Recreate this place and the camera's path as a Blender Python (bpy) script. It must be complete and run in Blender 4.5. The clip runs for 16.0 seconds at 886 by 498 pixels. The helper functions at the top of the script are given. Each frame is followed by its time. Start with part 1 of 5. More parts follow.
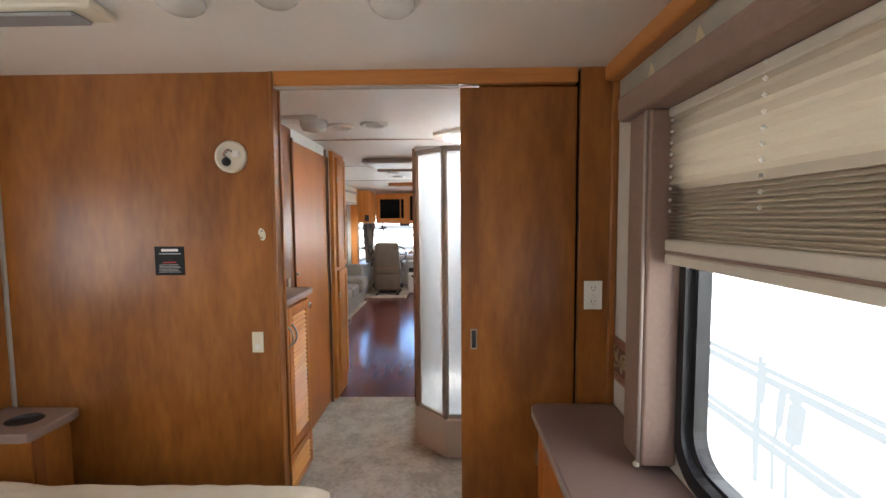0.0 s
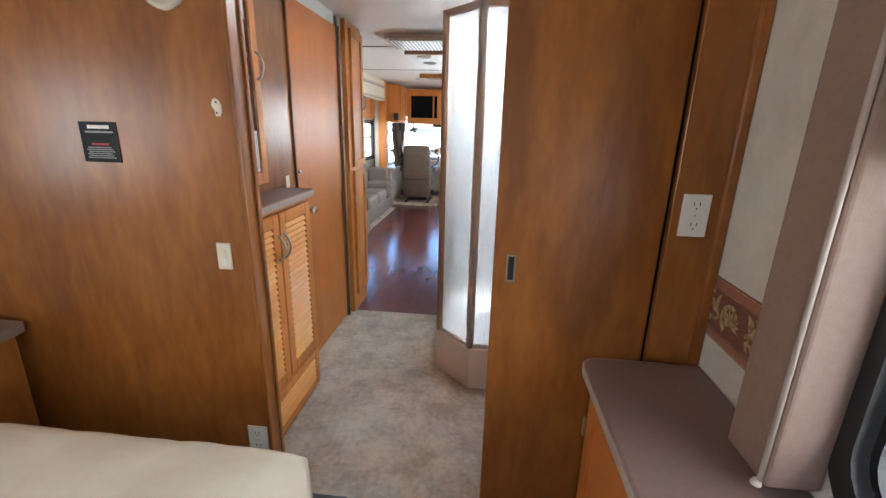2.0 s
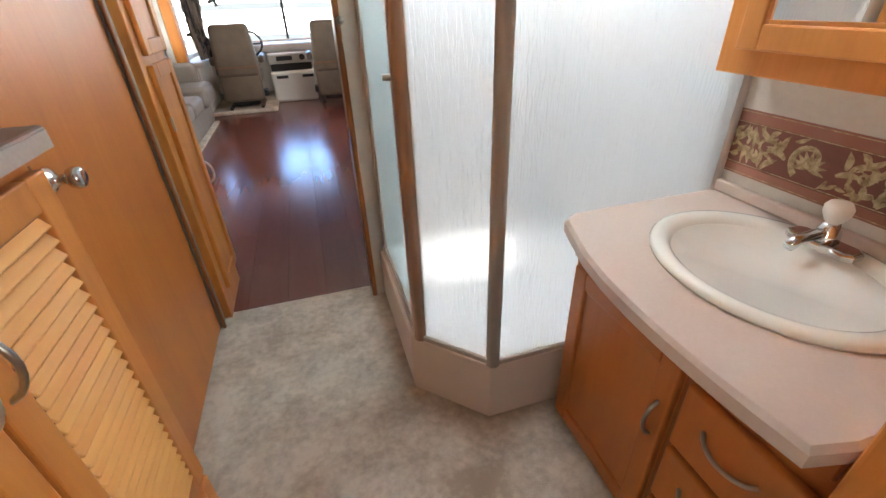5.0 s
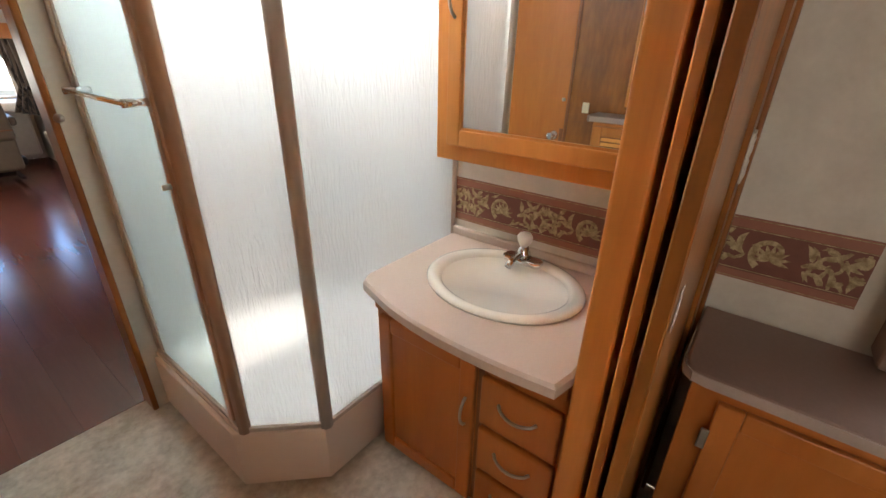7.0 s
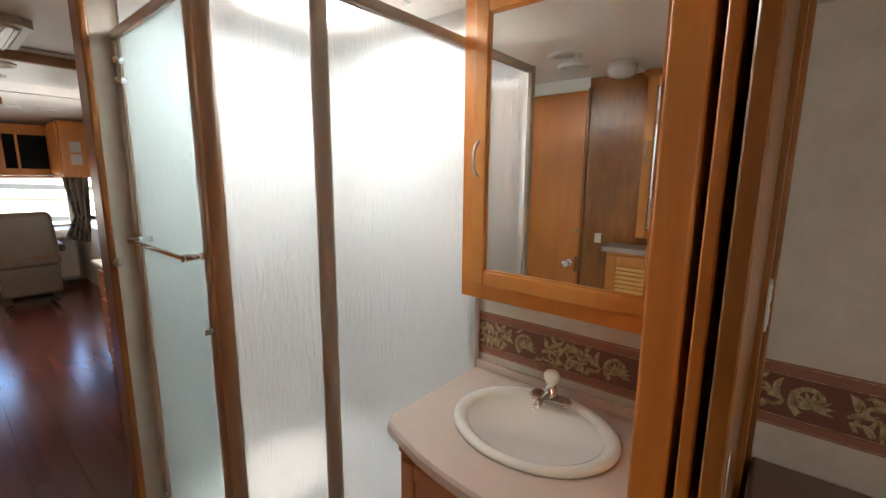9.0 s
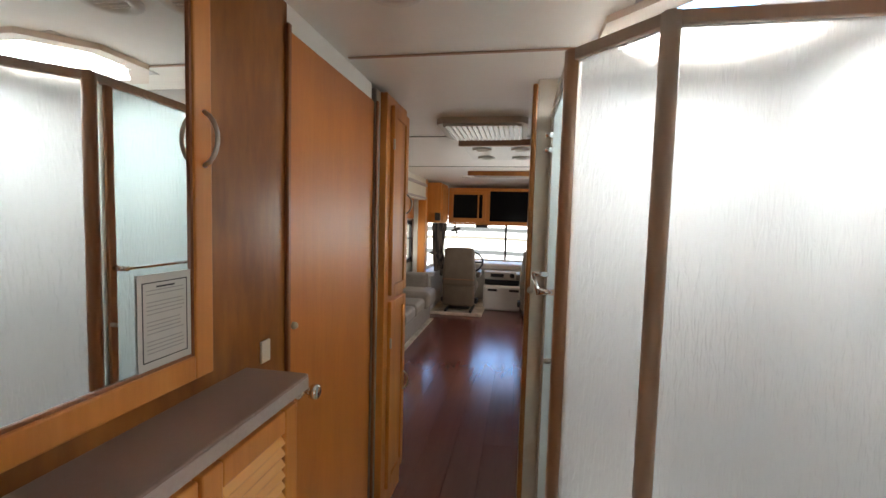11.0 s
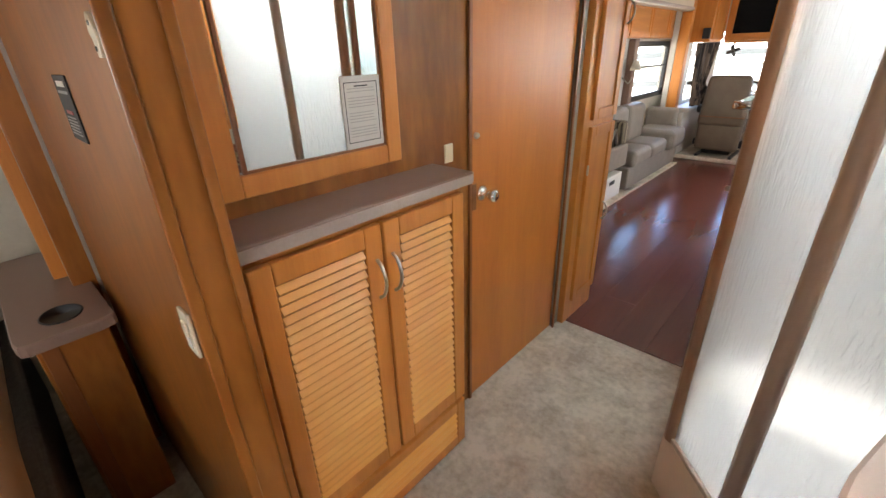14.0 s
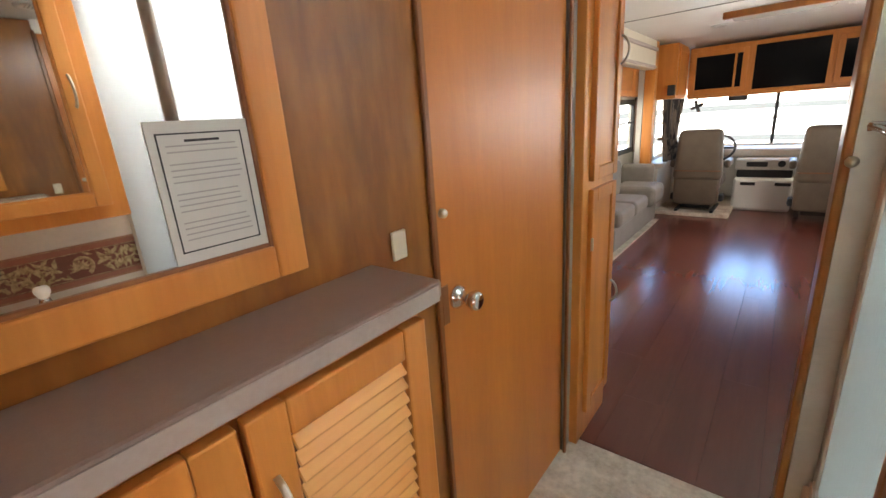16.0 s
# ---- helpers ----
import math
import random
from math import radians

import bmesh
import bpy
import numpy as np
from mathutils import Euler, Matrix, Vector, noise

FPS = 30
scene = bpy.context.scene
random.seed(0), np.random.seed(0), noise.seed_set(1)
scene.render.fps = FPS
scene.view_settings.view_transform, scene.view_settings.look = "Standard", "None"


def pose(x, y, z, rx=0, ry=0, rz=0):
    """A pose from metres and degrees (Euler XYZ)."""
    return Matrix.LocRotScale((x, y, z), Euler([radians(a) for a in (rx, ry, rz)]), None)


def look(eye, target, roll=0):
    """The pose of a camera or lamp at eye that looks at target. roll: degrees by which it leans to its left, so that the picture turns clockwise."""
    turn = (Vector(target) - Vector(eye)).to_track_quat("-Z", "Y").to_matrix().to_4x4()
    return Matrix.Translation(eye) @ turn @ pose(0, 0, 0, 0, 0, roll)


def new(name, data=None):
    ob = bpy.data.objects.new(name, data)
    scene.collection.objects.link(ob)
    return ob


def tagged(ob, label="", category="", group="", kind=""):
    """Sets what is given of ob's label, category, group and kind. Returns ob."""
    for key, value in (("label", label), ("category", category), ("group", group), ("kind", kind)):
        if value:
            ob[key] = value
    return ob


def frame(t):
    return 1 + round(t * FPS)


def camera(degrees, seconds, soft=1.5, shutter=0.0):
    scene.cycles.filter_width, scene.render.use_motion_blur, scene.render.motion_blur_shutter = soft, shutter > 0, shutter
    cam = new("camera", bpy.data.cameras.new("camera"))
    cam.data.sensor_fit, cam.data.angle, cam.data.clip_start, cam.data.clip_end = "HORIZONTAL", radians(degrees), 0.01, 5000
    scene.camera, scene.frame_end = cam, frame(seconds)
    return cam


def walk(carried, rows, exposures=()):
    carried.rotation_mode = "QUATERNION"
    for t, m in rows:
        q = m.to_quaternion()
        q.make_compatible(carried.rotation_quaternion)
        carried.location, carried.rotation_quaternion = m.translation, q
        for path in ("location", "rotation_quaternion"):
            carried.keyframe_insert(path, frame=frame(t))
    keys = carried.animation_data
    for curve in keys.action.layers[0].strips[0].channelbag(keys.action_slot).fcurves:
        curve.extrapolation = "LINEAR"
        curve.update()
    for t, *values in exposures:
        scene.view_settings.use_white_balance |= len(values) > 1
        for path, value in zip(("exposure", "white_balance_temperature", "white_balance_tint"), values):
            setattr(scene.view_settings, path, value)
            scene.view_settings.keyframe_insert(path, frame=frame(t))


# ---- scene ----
cam = camera(92.5, 16.0)
PATH = [
    (0, (0.143, 0.2, 1.52), (0.102, 2.195, 1.382), -0.4),
    (0.5, (0.139, 0.218, 1.502), (0.066, 2.201, 1.252), 0.7),
    (1, (0.14, 0.32, 1.481), (-0.015, 2.282, 1.125), 1.2),
    (1.5, (0.166, 0.526, 1.459), (-0.045, 2.464, 1.012), 1.4),
    (2, (0.148, 0.71, 1.431), (-0.041, 2.621, 0.872), 1.4),
    (2.5, (0.066, 0.979, 1.442), (-0.07, 2.873, 0.813), 1.5),
    (3, (0.014, 1.228, 1.441), (-0.086, 3.096, 0.733), 2.3),
    (3.2, (0.009, 1.315, 1.439), (-0.087, 3.167, 0.69), 2.4),
    (5.3, (-0.383, 1.928, 1.255), (0.366, 3.389, 0.113), -3.2),
    (5.5, (-0.431, 1.9, 1.271), (0.512, 3.183, 0.061), -3.3),
    (6, (-0.46, 1.879, 1.3), (0.775, 2.925, 0.126), -0.6),
    (6.5, (-0.485, 1.876, 1.361), (0.872, 2.938, 0.347), 0.3),
    (7, (-0.501, 1.86, 1.42), (0.941, 2.959, 0.578), 1.2),
    (7.5, (-0.521, 1.869, 1.464), (0.989, 2.983, 0.773), 1.7),
    (8, (-0.551, 1.877, 1.501), (1.013, 3.002, 0.967), 2.0),
    (8.2, (-0.554, 1.869, 1.511), (1.021, 3.008, 1.038), 1.7),
    (10.3, (-0.296, 1.903, 1.5), (0.537, 3.719, 1.424), 2.8),
    (10.5, (-0.229, 1.862, 1.454), (0.276, 3.796, 1.369), 2.8),
    (11, (-0.205, 1.777, 1.502), (-0.557, 3.741, 1.368), 1.6),
    (11.5, (-0.072, 1.734, 1.547), (-1.02, 3.48, 1.312), 0.6),
    (12, (0.023, 1.715, 1.556), (-1.176, 3.288, 1.253), 0.5),
    (12.5, (0.053, 1.722, 1.534), (-1.24, 3.19, 1.117), -0.3),
    (13, (0.056, 1.745, 1.495), (-1.243, 3.153, 0.921), -0.8),
    (13.5, (0.054, 1.762, 1.461), (-1.222, 3.123, 0.741), -1.1),
    (14, (0.06, 1.766, 1.436), (-1.178, 3.093, 0.595), -1.7),
    (14.5, (0.058, 1.776, 1.415), (-1.142, 3.113, 0.538), -2.6),
    (15, (0.0, 1.845, 1.401), (-1.177, 3.237, 0.578), -3.3),
    (15.5, (-0.144, 2.033, 1.392), (-1.319, 3.494, 0.696), -4.6),
    (16, (-0.278, 2.218, 1.366), (-1.491, 3.703, 0.798), -4.0),
]
EXPOSURES = [(0, 0.72, 6450, 10), (1.5, 0.85, 6300, 10), (3, 1.1, 5700, 4), (5.5, 0.95, 6800, 10), (7, 0.8, 7100, 10), (8, 0.55, 7200, 10), (10.5, 0.1, 7000, 10), (11.5, 0.1, 7000, 10), (12.5, 0.48, 7000, 10), (14.5, 0.95, 6900, 10), (15.5, 1.0, 7000, 10), (16, 0.85, 7100, 10)]
walk(cam, [(t, look(eye, target, roll)) for t, eye, target, roll in PATH], EXPOSURES)

# ---- world and large lights ----
world = bpy.data.worlds.new("world")
world.use_nodes = True
scene.world = world
_nt = world.node_tree
_sky = _nt.nodes.new("ShaderNodeTexSky")
_sky.sky_type = "NISHITA"
_sky.sun_disc = False
_sky.sun_elevation, _sky.sun_rotation = radians(82), radians(153)
_nt.links.new(_sky.outputs[0], _nt.nodes["Background"].inputs[0])
_nt.nodes["Background"].inputs[1].default_value = 0.15
sun = new("sun", bpy.data.lights.new("sun", "SUN"))
sun.data.energy, sun.data.angle, sun.data.color = 3.0, radians(0.5), (1, 0.95, 0.88)
sun.matrix_world = look((0.6, -1.2, 10), (0, 0, 0))


def window_lamp(name, eye, target, sx, sy, watts, color=(1, 1, 1)):
    ob = new(name, bpy.data.lights.new(name, "AREA"))
    ob.data.shape, ob.data.size, ob.data.size_y = "RECTANGLE", sx, sy
    ob.data.energy, ob.data.color = watts, color
    ob.matrix_world = look(eye, target)
    return ob


CEIL = 2.11
RIGHT, LEFT = 0.80, -1.72
SKYLIGHT_W, LEFT_WINDOW_W, REAR_WINDOW_W, GALLEY_FILL_W = 25, 1.2, 2.2, 15
window_lamp("skylight_lamp", (0.36, 3.22, CEIL + 0.012), (0.36, 3.22, 0), 0.50, 0.37, SKYLIGHT_W, (0.86, 0.95, 1.0))
window_lamp("slide_window_lamp", (-2.42, 0.3, 1.35), (0, 0.3, 1.3), 1.1, 0.6, LEFT_WINDOW_W, (1, 0.99, 0.97))
window_lamp("rear_window_lamp", (-0.55, -1.66, 1.45), (-0.55, 0, 1.4), 1.3, 0.55, REAR_WINDOW_W, (1, 0.99, 0.97))
# added fill for living area and hall, at an assumed, unseen galley window
window_lamp("galley_fill_lamp", (RIGHT + 0.06, 6.4, 1.4), (-1, 6.4, 1.2), 1.0, 0.6, GALLEY_FILL_W, (0.95, 0.98, 1))

# ---- materials ----


def mat(name, color, rough=0.5, metal=0.0, spec=0.5, color2=None, scale=8.0, stretch=(1, 1, 1), bump=0.0, bump_scale=60.0, coat=0.0, detail=4.0, ramp=(0.3, 0.7), emit=None, rough_var=0.0, fine=0.0):
    """A procedural surface: two tones mixed by stretched noise, a finer grain, relief and a little uneven gloss."""
    m = bpy.data.materials.new(name)
    m.use_nodes = True
    nt = m.node_tree
    p = nt.nodes["Principled BSDF"]
    p.inputs["Base Color"].default_value = (*color, 1)
    p.inputs["Roughness"].default_value = rough
    p.inputs["Metallic"].default_value = metal
    p.inputs["Specular IOR Level"].default_value = spec
    p.inputs["Coat Weight"].default_value = coat
    p.inputs["Coat Roughness"].default_value = 0.12
    if emit:
        p.inputs["Emission Color"].default_value = (*color, 1)
        p.inputs["Emission Strength"].default_value = emit
    geo = nt.nodes.new("ShaderNodeNewGeometry")
    mp = nt.nodes.new("ShaderNodeMapping")
    mp.inputs["Scale"].default_value = stretch
    nt.links.new(geo.outputs["Position"], mp.inputs["Vector"])
    if color2:
        info = nt.nodes.new("ShaderNodeObjectInfo")
        shift = nt.nodes.new("ShaderNodeVectorMath")
        shift.operation = "MULTIPLY_ADD"
        nt.links.new(info.outputs["Random"], shift.inputs[0])
        shift.inputs[1].default_value = (3, 5, 7)
        nt.links.new(mp.outputs[0], shift.inputs[2])
        n1 = nt.nodes.new("ShaderNodeTexNoise")
        n1.inputs["Scale"].default_value = scale
        n1.inputs["Detail"].default_value = detail
        n1.inputs["Distortion"].default_value = 0.4
        nt.links.new(shift.outputs[0], n1.inputs["Vector"])
        n2 = nt.nodes.new("ShaderNodeTexNoise")
        n2.inputs["Scale"].default_value = scale * 7
        n2.inputs["Detail"].default_value = 3
        nt.links.new(shift.outputs[0], n2.inputs["Vector"])
        add = nt.nodes.new("ShaderNodeMix")
        add.inputs[0].default_value = 0.25 + fine
        nt.links.new(n1.outputs[0], add.inputs[2])
        nt.links.new(n2.outputs[0], add.inputs[3])
        mr = nt.nodes.new("ShaderNodeMapRange")
        mr.inputs[1].default_value, mr.inputs[2].default_value = ramp
        nt.links.new(add.outputs[0], mr.inputs[0])
        mix = nt.nodes.new("ShaderNodeMix")
        mix.data_type = "RGBA"
        mix.inputs[6].default_value = (*color, 1)
        mix.inputs[7].default_value = (*color2, 1)
        nt.links.new(mr.outputs[0], mix.inputs[0])
        nt.links.new(mix.outputs[2], p.inputs["Base Color"])
        if rough_var:
            rr = nt.nodes.new("ShaderNodeMapRange")
            rr.inputs[3].default_value, rr.inputs[4].default_value = rough - rough_var, rough + rough_var
            nt.links.new(n1.outputs[0], rr.inputs[0])
            nt.links.new(rr.outputs[0], p.inputs["Roughness"])
    if bump:
        nb = nt.nodes.new("ShaderNodeTexNoise")
        nb.inputs["Scale"].default_value = bump_scale
        nb.inputs["Detail"].default_value = 3
        nt.links.new(mp.outputs[0], nb.inputs["Vector"])
        b = nt.nodes.new("ShaderNodeBump")
        b.inputs["Strength"].default_value = bump
        b.inputs["Distance"].default_value = 0.004
        nt.links.new(nb.outputs[0], b.inputs["Height"])
        nt.links.new(b.outputs[0], p.inputs["Normal"])
    return m


VERT = (1, 1, 0.09)
M_WALL = mat("cherry_panelling", (0.215, 0.070, 0.014), 0.30, color2=(0.38, 0.138, 0.028), scale=6, stretch=(1, 1, 0.26), bump=0.02, bump_scale=160, rough_var=0.05, ramp=(0.38, 0.64), fine=0.05)
M_MAPLE = mat("honey_maple", (0.54, 0.182, 0.034), 0.40, color2=(0.69, 0.268, 0.058), scale=16, stretch=VERT, bump=0.05, bump_scale=160, rough_var=0.05)
M_MAPLE_D = mat("pale_honey_maple", (0.56, 0.205, 0.045), 0.36, color2=(0.68, 0.29, 0.075), scale=14, stretch=VERT, bump=0.04, bump_scale=160, rough_var=0.05)
M_MAPLE_H = mat("honey_maple_across", (0.48, 0.17, 0.038), 0.32, color2=(0.62, 0.26, 0.068), scale=16, stretch=(0.09, 0.09, 1), bump=0.05, bump_scale=160)
M_LOUVER = mat("pale_maple_slats", (0.75, 0.315, 0.066), 0.40, color2=(0.86, 0.44, 0.115), scale=14, stretch=(1, 0.12, 1), bump=0.05, bump_scale=160)
M_VAN = mat("cherry_cabinet", (0.44, 0.128, 0.022), 0.38, color2=(0.56, 0.186, 0.038), scale=8, stretch=(1, 1, 0.15), bump=0.05, bump_scale=160, rough_var=0.05)
# real dark edges, and the shade coloured into cabinet gaps
M_DARK_EDGE = mat("dark_wood_and_gap_shade", (0.20, 0.065, 0.02), 0.35, color2=(0.28, 0.10, 0.03), scale=20, stretch=VERT)
M_TAUPE = mat("taupe_laminate", (0.235, 0.155, 0.130), 0.38, color2=(0.27, 0.185, 0.158), scale=90, bump=0.03, bump_scale=220, rough_var=0.06, fine=0.2)
M_TAUPE_EDGE = mat("taupe_edge", (0.40, 0.32, 0.28), 0.45, color2=(0.44, 0.36, 0.32), scale=120)
M_BEIGE_TOP = mat("beige_laminate", (0.63, 0.50, 0.42), 0.4, color2=(0.67, 0.54, 0.46), scale=120, bump=0.02, bump_scale=240, fine=0.2)
M_PAPER = mat("mottled_wallpaper", (0.58, 0.53, 0.46), 0.65, color2=(0.70, 0.65, 0.57), scale=9, bump=0.06, bump_scale=120, detail=6)
M_BORDER = mat("maroon_border_paper", (0.165, 0.055, 0.038), 0.5, color2=(0.21, 0.075, 0.05), scale=30)
M_BORDER_EDGE = mat("rust_border_edge", (0.30, 0.115, 0.075), 0.5, color2=(0.34, 0.14, 0.09), scale=30)
M_SCROLL = mat("ochre_scroll_print", (0.26, 0.17, 0.08), 0.5, color2=(0.55, 0.43, 0.25), scale=60, ramp=(0.4, 0.6))
M_LEAF_PAPER = mat("sage_border_paper", (0.40, 0.38, 0.31), 0.55, color2=(0.47, 0.44, 0.36), scale=14)
M_LEAF = mat("cream_leaf_print", (0.62, 0.55, 0.33), 0.5, color2=(0.7, 0.63, 0.42), scale=40)
M_CEIL = mat("ceiling_vinyl", (0.86, 0.835, 0.79), 0.40, color2=(0.89, 0.865, 0.82), scale=5, bump=0.04, bump_scale=200)
M_WHITE = mat("white_plastic", (0.75, 0.73, 0.69), 0.35, color2=(0.78, 0.76, 0.72), scale=12)
M_IVORY = mat("ivory_plastic", (0.70, 0.63, 0.50), 0.35, color2=(0.73, 0.66, 0.53), scale=12)
M_SHOWER = mat("shower_pan_plastic", (0.78, 0.66, 0.57), 0.33, color2=(0.80, 0.69, 0.60), scale=10)
M_SHOWER_W = mat("white_shower_wall", (0.62, 0.62, 0.615), 0.4, color2=(0.66, 0.66, 0.655), scale=6)
M_ALU = mat("taupe_aluminium", (0.46, 0.385, 0.33), 0.36, metal=0.0, color2=(0.50, 0.42, 0.36), scale=60, stretch=VERT)
M_ALU_WOOD = mat("bronze_aluminium", (0.42, 0.25, 0.155), 0.36, metal=0.0, color2=(0.46, 0.28, 0.18), scale=60, stretch=VERT)
M_CHROME = mat("chrome", (0.75, 0.75, 0.76), 0.12, metal=1.0)
M_NICKEL = mat("brushed_nickel", (0.52, 0.49, 0.45), 0.28, metal=1.0, color2=(0.58, 0.55, 0.5), scale=200)
M_BLACK = mat("black_plastic", (0.012, 0.012, 0.014), 0.42, color2=(0.02, 0.02, 0.022), scale=40)
M_SCREEN = mat("black_screen", (0.004, 0.004, 0.005), 0.12, spec=0.12)
# near black: shade in the door pocket, and the plank joints
M_BLACKGAP = mat("pocket_shade_and_joint_black", (0.006, 0.005, 0.005), 0.9, color2=(0.01, 0.008, 0.008), scale=30)
M_CERAMIC = mat("cream_ceramic", (0.90, 0.87, 0.78), 0.15, coat=0.4, color2=(0.92, 0.89, 0.80), scale=5)
M_FABRIC_T = mat("taupe_padded_vinyl", (0.25, 0.158, 0.122), 0.6, color2=(0.29, 0.19, 0.15), scale=60, bump=0.15, bump_scale=300)
M_RAIL = mat("shade_rail", (0.62, 0.57, 0.48), 0.5, color2=(0.66, 0.61, 0.52), scale=20)
M_COMF = mat("cream_quilt", (0.66, 0.58, 0.46), 0.85, color2=(0.74, 0.66, 0.54), scale=5, bump=0.25, bump_scale=25)
M_GREYFAB = mat("blue_grey_carpet", (0.075, 0.085, 0.095), 0.95, color2=(0.14, 0.15, 0.16), scale=60, bump=0.5, bump_scale=250)
M_SOFA = mat("grey_beige_leather", (0.24, 0.21, 0.18), 0.5, color2=(0.29, 0.255, 0.22), scale=10, bump=0.12, bump_scale=120)
M_SEAT = mat("tan_vinyl_seat", (0.125, 0.093, 0.066), 0.5, color2=(0.16, 0.122, 0.088), scale=10, bump=0.12, bump_scale=120)
M_CURTAIN = mat("dark_striped_curtain", (0.028, 0.022, 0.02), 0.85, color2=(0.16, 0.12, 0.09), scale=26, stretch=(1, 1, 0.02), ramp=(0.48, 0.55))
M_DASH = mat("grey_dash_plastic", (0.50, 0.47, 0.42), 0.45, color2=(0.55, 0.52, 0.47), scale=20)
M_LIVPAPER = mat("living_wallpaper", (0.52, 0.48, 0.42), 0.65, color2=(0.62, 0.58, 0.51), scale=9)
M_PAPERSHEET = mat("notice_paper", (0.60, 0.585, 0.55), 0.7, color2=(0.64, 0.62, 0.585), scale=30)
M_INK = mat("grey_ink", (0.40, 0.385, 0.37), 0.8)
M_INK_D = mat("dark_ink", (0.04, 0.04, 0.045), 0.8)
M_INK_BLACK = mat("black_sign_print", (0.010, 0.010, 0.012), 0.55, spec=0.25, color2=(0.014, 0.014, 0.016), scale=60)
M_REDLABEL = mat("red_label", (0.35, 0.03, 0.03), 0.5)
M_GREYLABEL = mat("grey_label", (0.30, 0.30, 0.31), 0.5)
M_GREYSTRIP = mat("grey_vinyl_trim", (0.30, 0.27, 0.245), 0.45, color2=(0.34, 0.31, 0.28), scale=30, stretch=VERT)
M_PLANK = mat("cherry_plank", (0.125, 0.034, 0.024), 0.20, color2=(0.165, 0.047, 0.031), scale=10, stretch=(1, 0.08, 1), bump=0.10, bump_scale=45, rough_var=0.05)
M_STRIPE = mat("striped_upholstery", (0.05, 0.04, 0.035), 0.8, color2=(0.32, 0.27, 0.2), scale=40, stretch=(1, 1, 0.02), ramp=(0.46, 0.54))
M_CARPET = mat("beige_cut_pile_carpet", (0.47, 0.40, 0.32), 0.95, spec=0.1, color2=(0.72, 0.65, 0.555), scale=6, bump=0.9, bump_scale=260, detail=8, ramp=(0.38, 0.60), fine=0.12)
M_MIRROR = mat("mirror_silver", (0.86, 0.88, 0.87), 0.015, metal=1.0)
M_VENT = mat("dark_vent_slots", (0.10, 0.09, 0.08), 0.7)
M_LENS = mat("ribbed_light_lens", (0.66, 0.64, 0.60), 0.25, color2=(0.70, 0.68, 0.64), scale=20)


def shader(name, build):
    m = bpy.data.materials.new(name)
    m.use_nodes = True
    nt = m.node_tree
    nt.nodes.remove(nt.nodes["Principled BSDF"])
    nt.links.new(build(nt), nt.nodes["Material Output"].inputs["Surface"])
    return m


def rain_glass(tint, clear, straight=0.48):
    """Obscure shower glass: scatters the light behind it, with a glossy face of vertical ripples."""
    def build(nt):
        geo = nt.nodes.new("ShaderNodeNewGeometry")
        mp = nt.nodes.new("ShaderNodeMapping")
        mp.inputs["Scale"].default_value = (1, 1, 0.16)
        nt.links.new(geo.outputs["Position"], mp.inputs["Vector"])
        n = nt.nodes.new("ShaderNodeTexNoise")
        n.inputs["Scale"].default_value, n.inputs["Detail"].default_value = 95, 3
        n.inputs["Distortion"].default_value = 0.6
        nt.links.new(mp.outputs[0], n.inputs["Vector"])
        b = nt.nodes.new("ShaderNodeBump")
        b.inputs["Strength"].default_value, b.inputs["Distance"].default_value = 0.9, 0.008
        nt.links.new(n.outputs[0], b.inputs["Height"])
        tr = nt.nodes.new("ShaderNodeBsdfTranslucent")
        tr.inputs["Color"].default_value = (*tint, 1)
        rf = nt.nodes.new("ShaderNodeBsdfRefraction")
        rf.inputs["Color"].default_value = (*tint, 1)
        rf.inputs["Roughness"].default_value, rf.inputs["IOR"].default_value = 0.40, 1.08
        st = nt.nodes.new("ShaderNodeBsdfTransparent")
        st.inputs["Color"].default_value = (*tint, 1)
        gl = nt.nodes.new("ShaderNodeBsdfGlossy")
        gl.inputs["Roughness"].default_value = 0.16
        for s in (tr, rf, gl):
            nt.links.new(b.outputs[0], s.inputs["Normal"])
        m1 = nt.nodes.new("ShaderNodeMixShader")
        m1.inputs[0].default_value = clear
        nt.links.new(tr.outputs[0], m1.inputs[1])
        nt.links.new(rf.outputs[0], m1.inputs[2])
        m3 = nt.nodes.new("ShaderNodeMixShader")
        m3.inputs[0].default_value = straight
        nt.links.new(m1.outputs[0], m3.inputs[1])
        nt.links.new(st.outputs[0], m3.inputs[2])
        m2 = nt.nodes.new("ShaderNodeMixShader")
        m2.inputs[0].default_value = 0.09
        nt.links.new(m3.outputs[0], m2.inputs[1])
        nt.links.new(gl.outputs[0], m2.inputs[2])
        return m2.outputs[0]
    return build


M_RAIN = shader("rain_glass", rain_glass((0.84, 0.84, 0.845), 0.85))
M_RAIN_BLUE = shader("rain_glass_greenish", rain_glass((0.76, 0.82, 0.825), 0.85))


def clear_glass(nt):
    t = nt.nodes.new("ShaderNodeBsdfTransparent")
    t.inputs[0].default_value = (0.93, 0.95, 0.96, 1)
    g = nt.nodes.new("ShaderNodeBsdfGlossy")
    g.inputs["Roughness"].default_value = 0.02
    m = nt.nodes.new("ShaderNodeMixShader")
    m.inputs[0].default_value = 0.05
    nt.links.new(t.outputs[0], m.inputs[1])
    nt.links.new(g.outputs[0], m.inputs[2])
    return m.outputs[0]


M_GLASS = shader("window_glass", clear_glass)


def glow(color, strength):
    def build(nt):
        e = nt.nodes.new("ShaderNodeEmission")
        e.inputs[0].default_value, e.inputs[1].default_value = (*color, 1), strength
        return e.outputs[0]
    return build


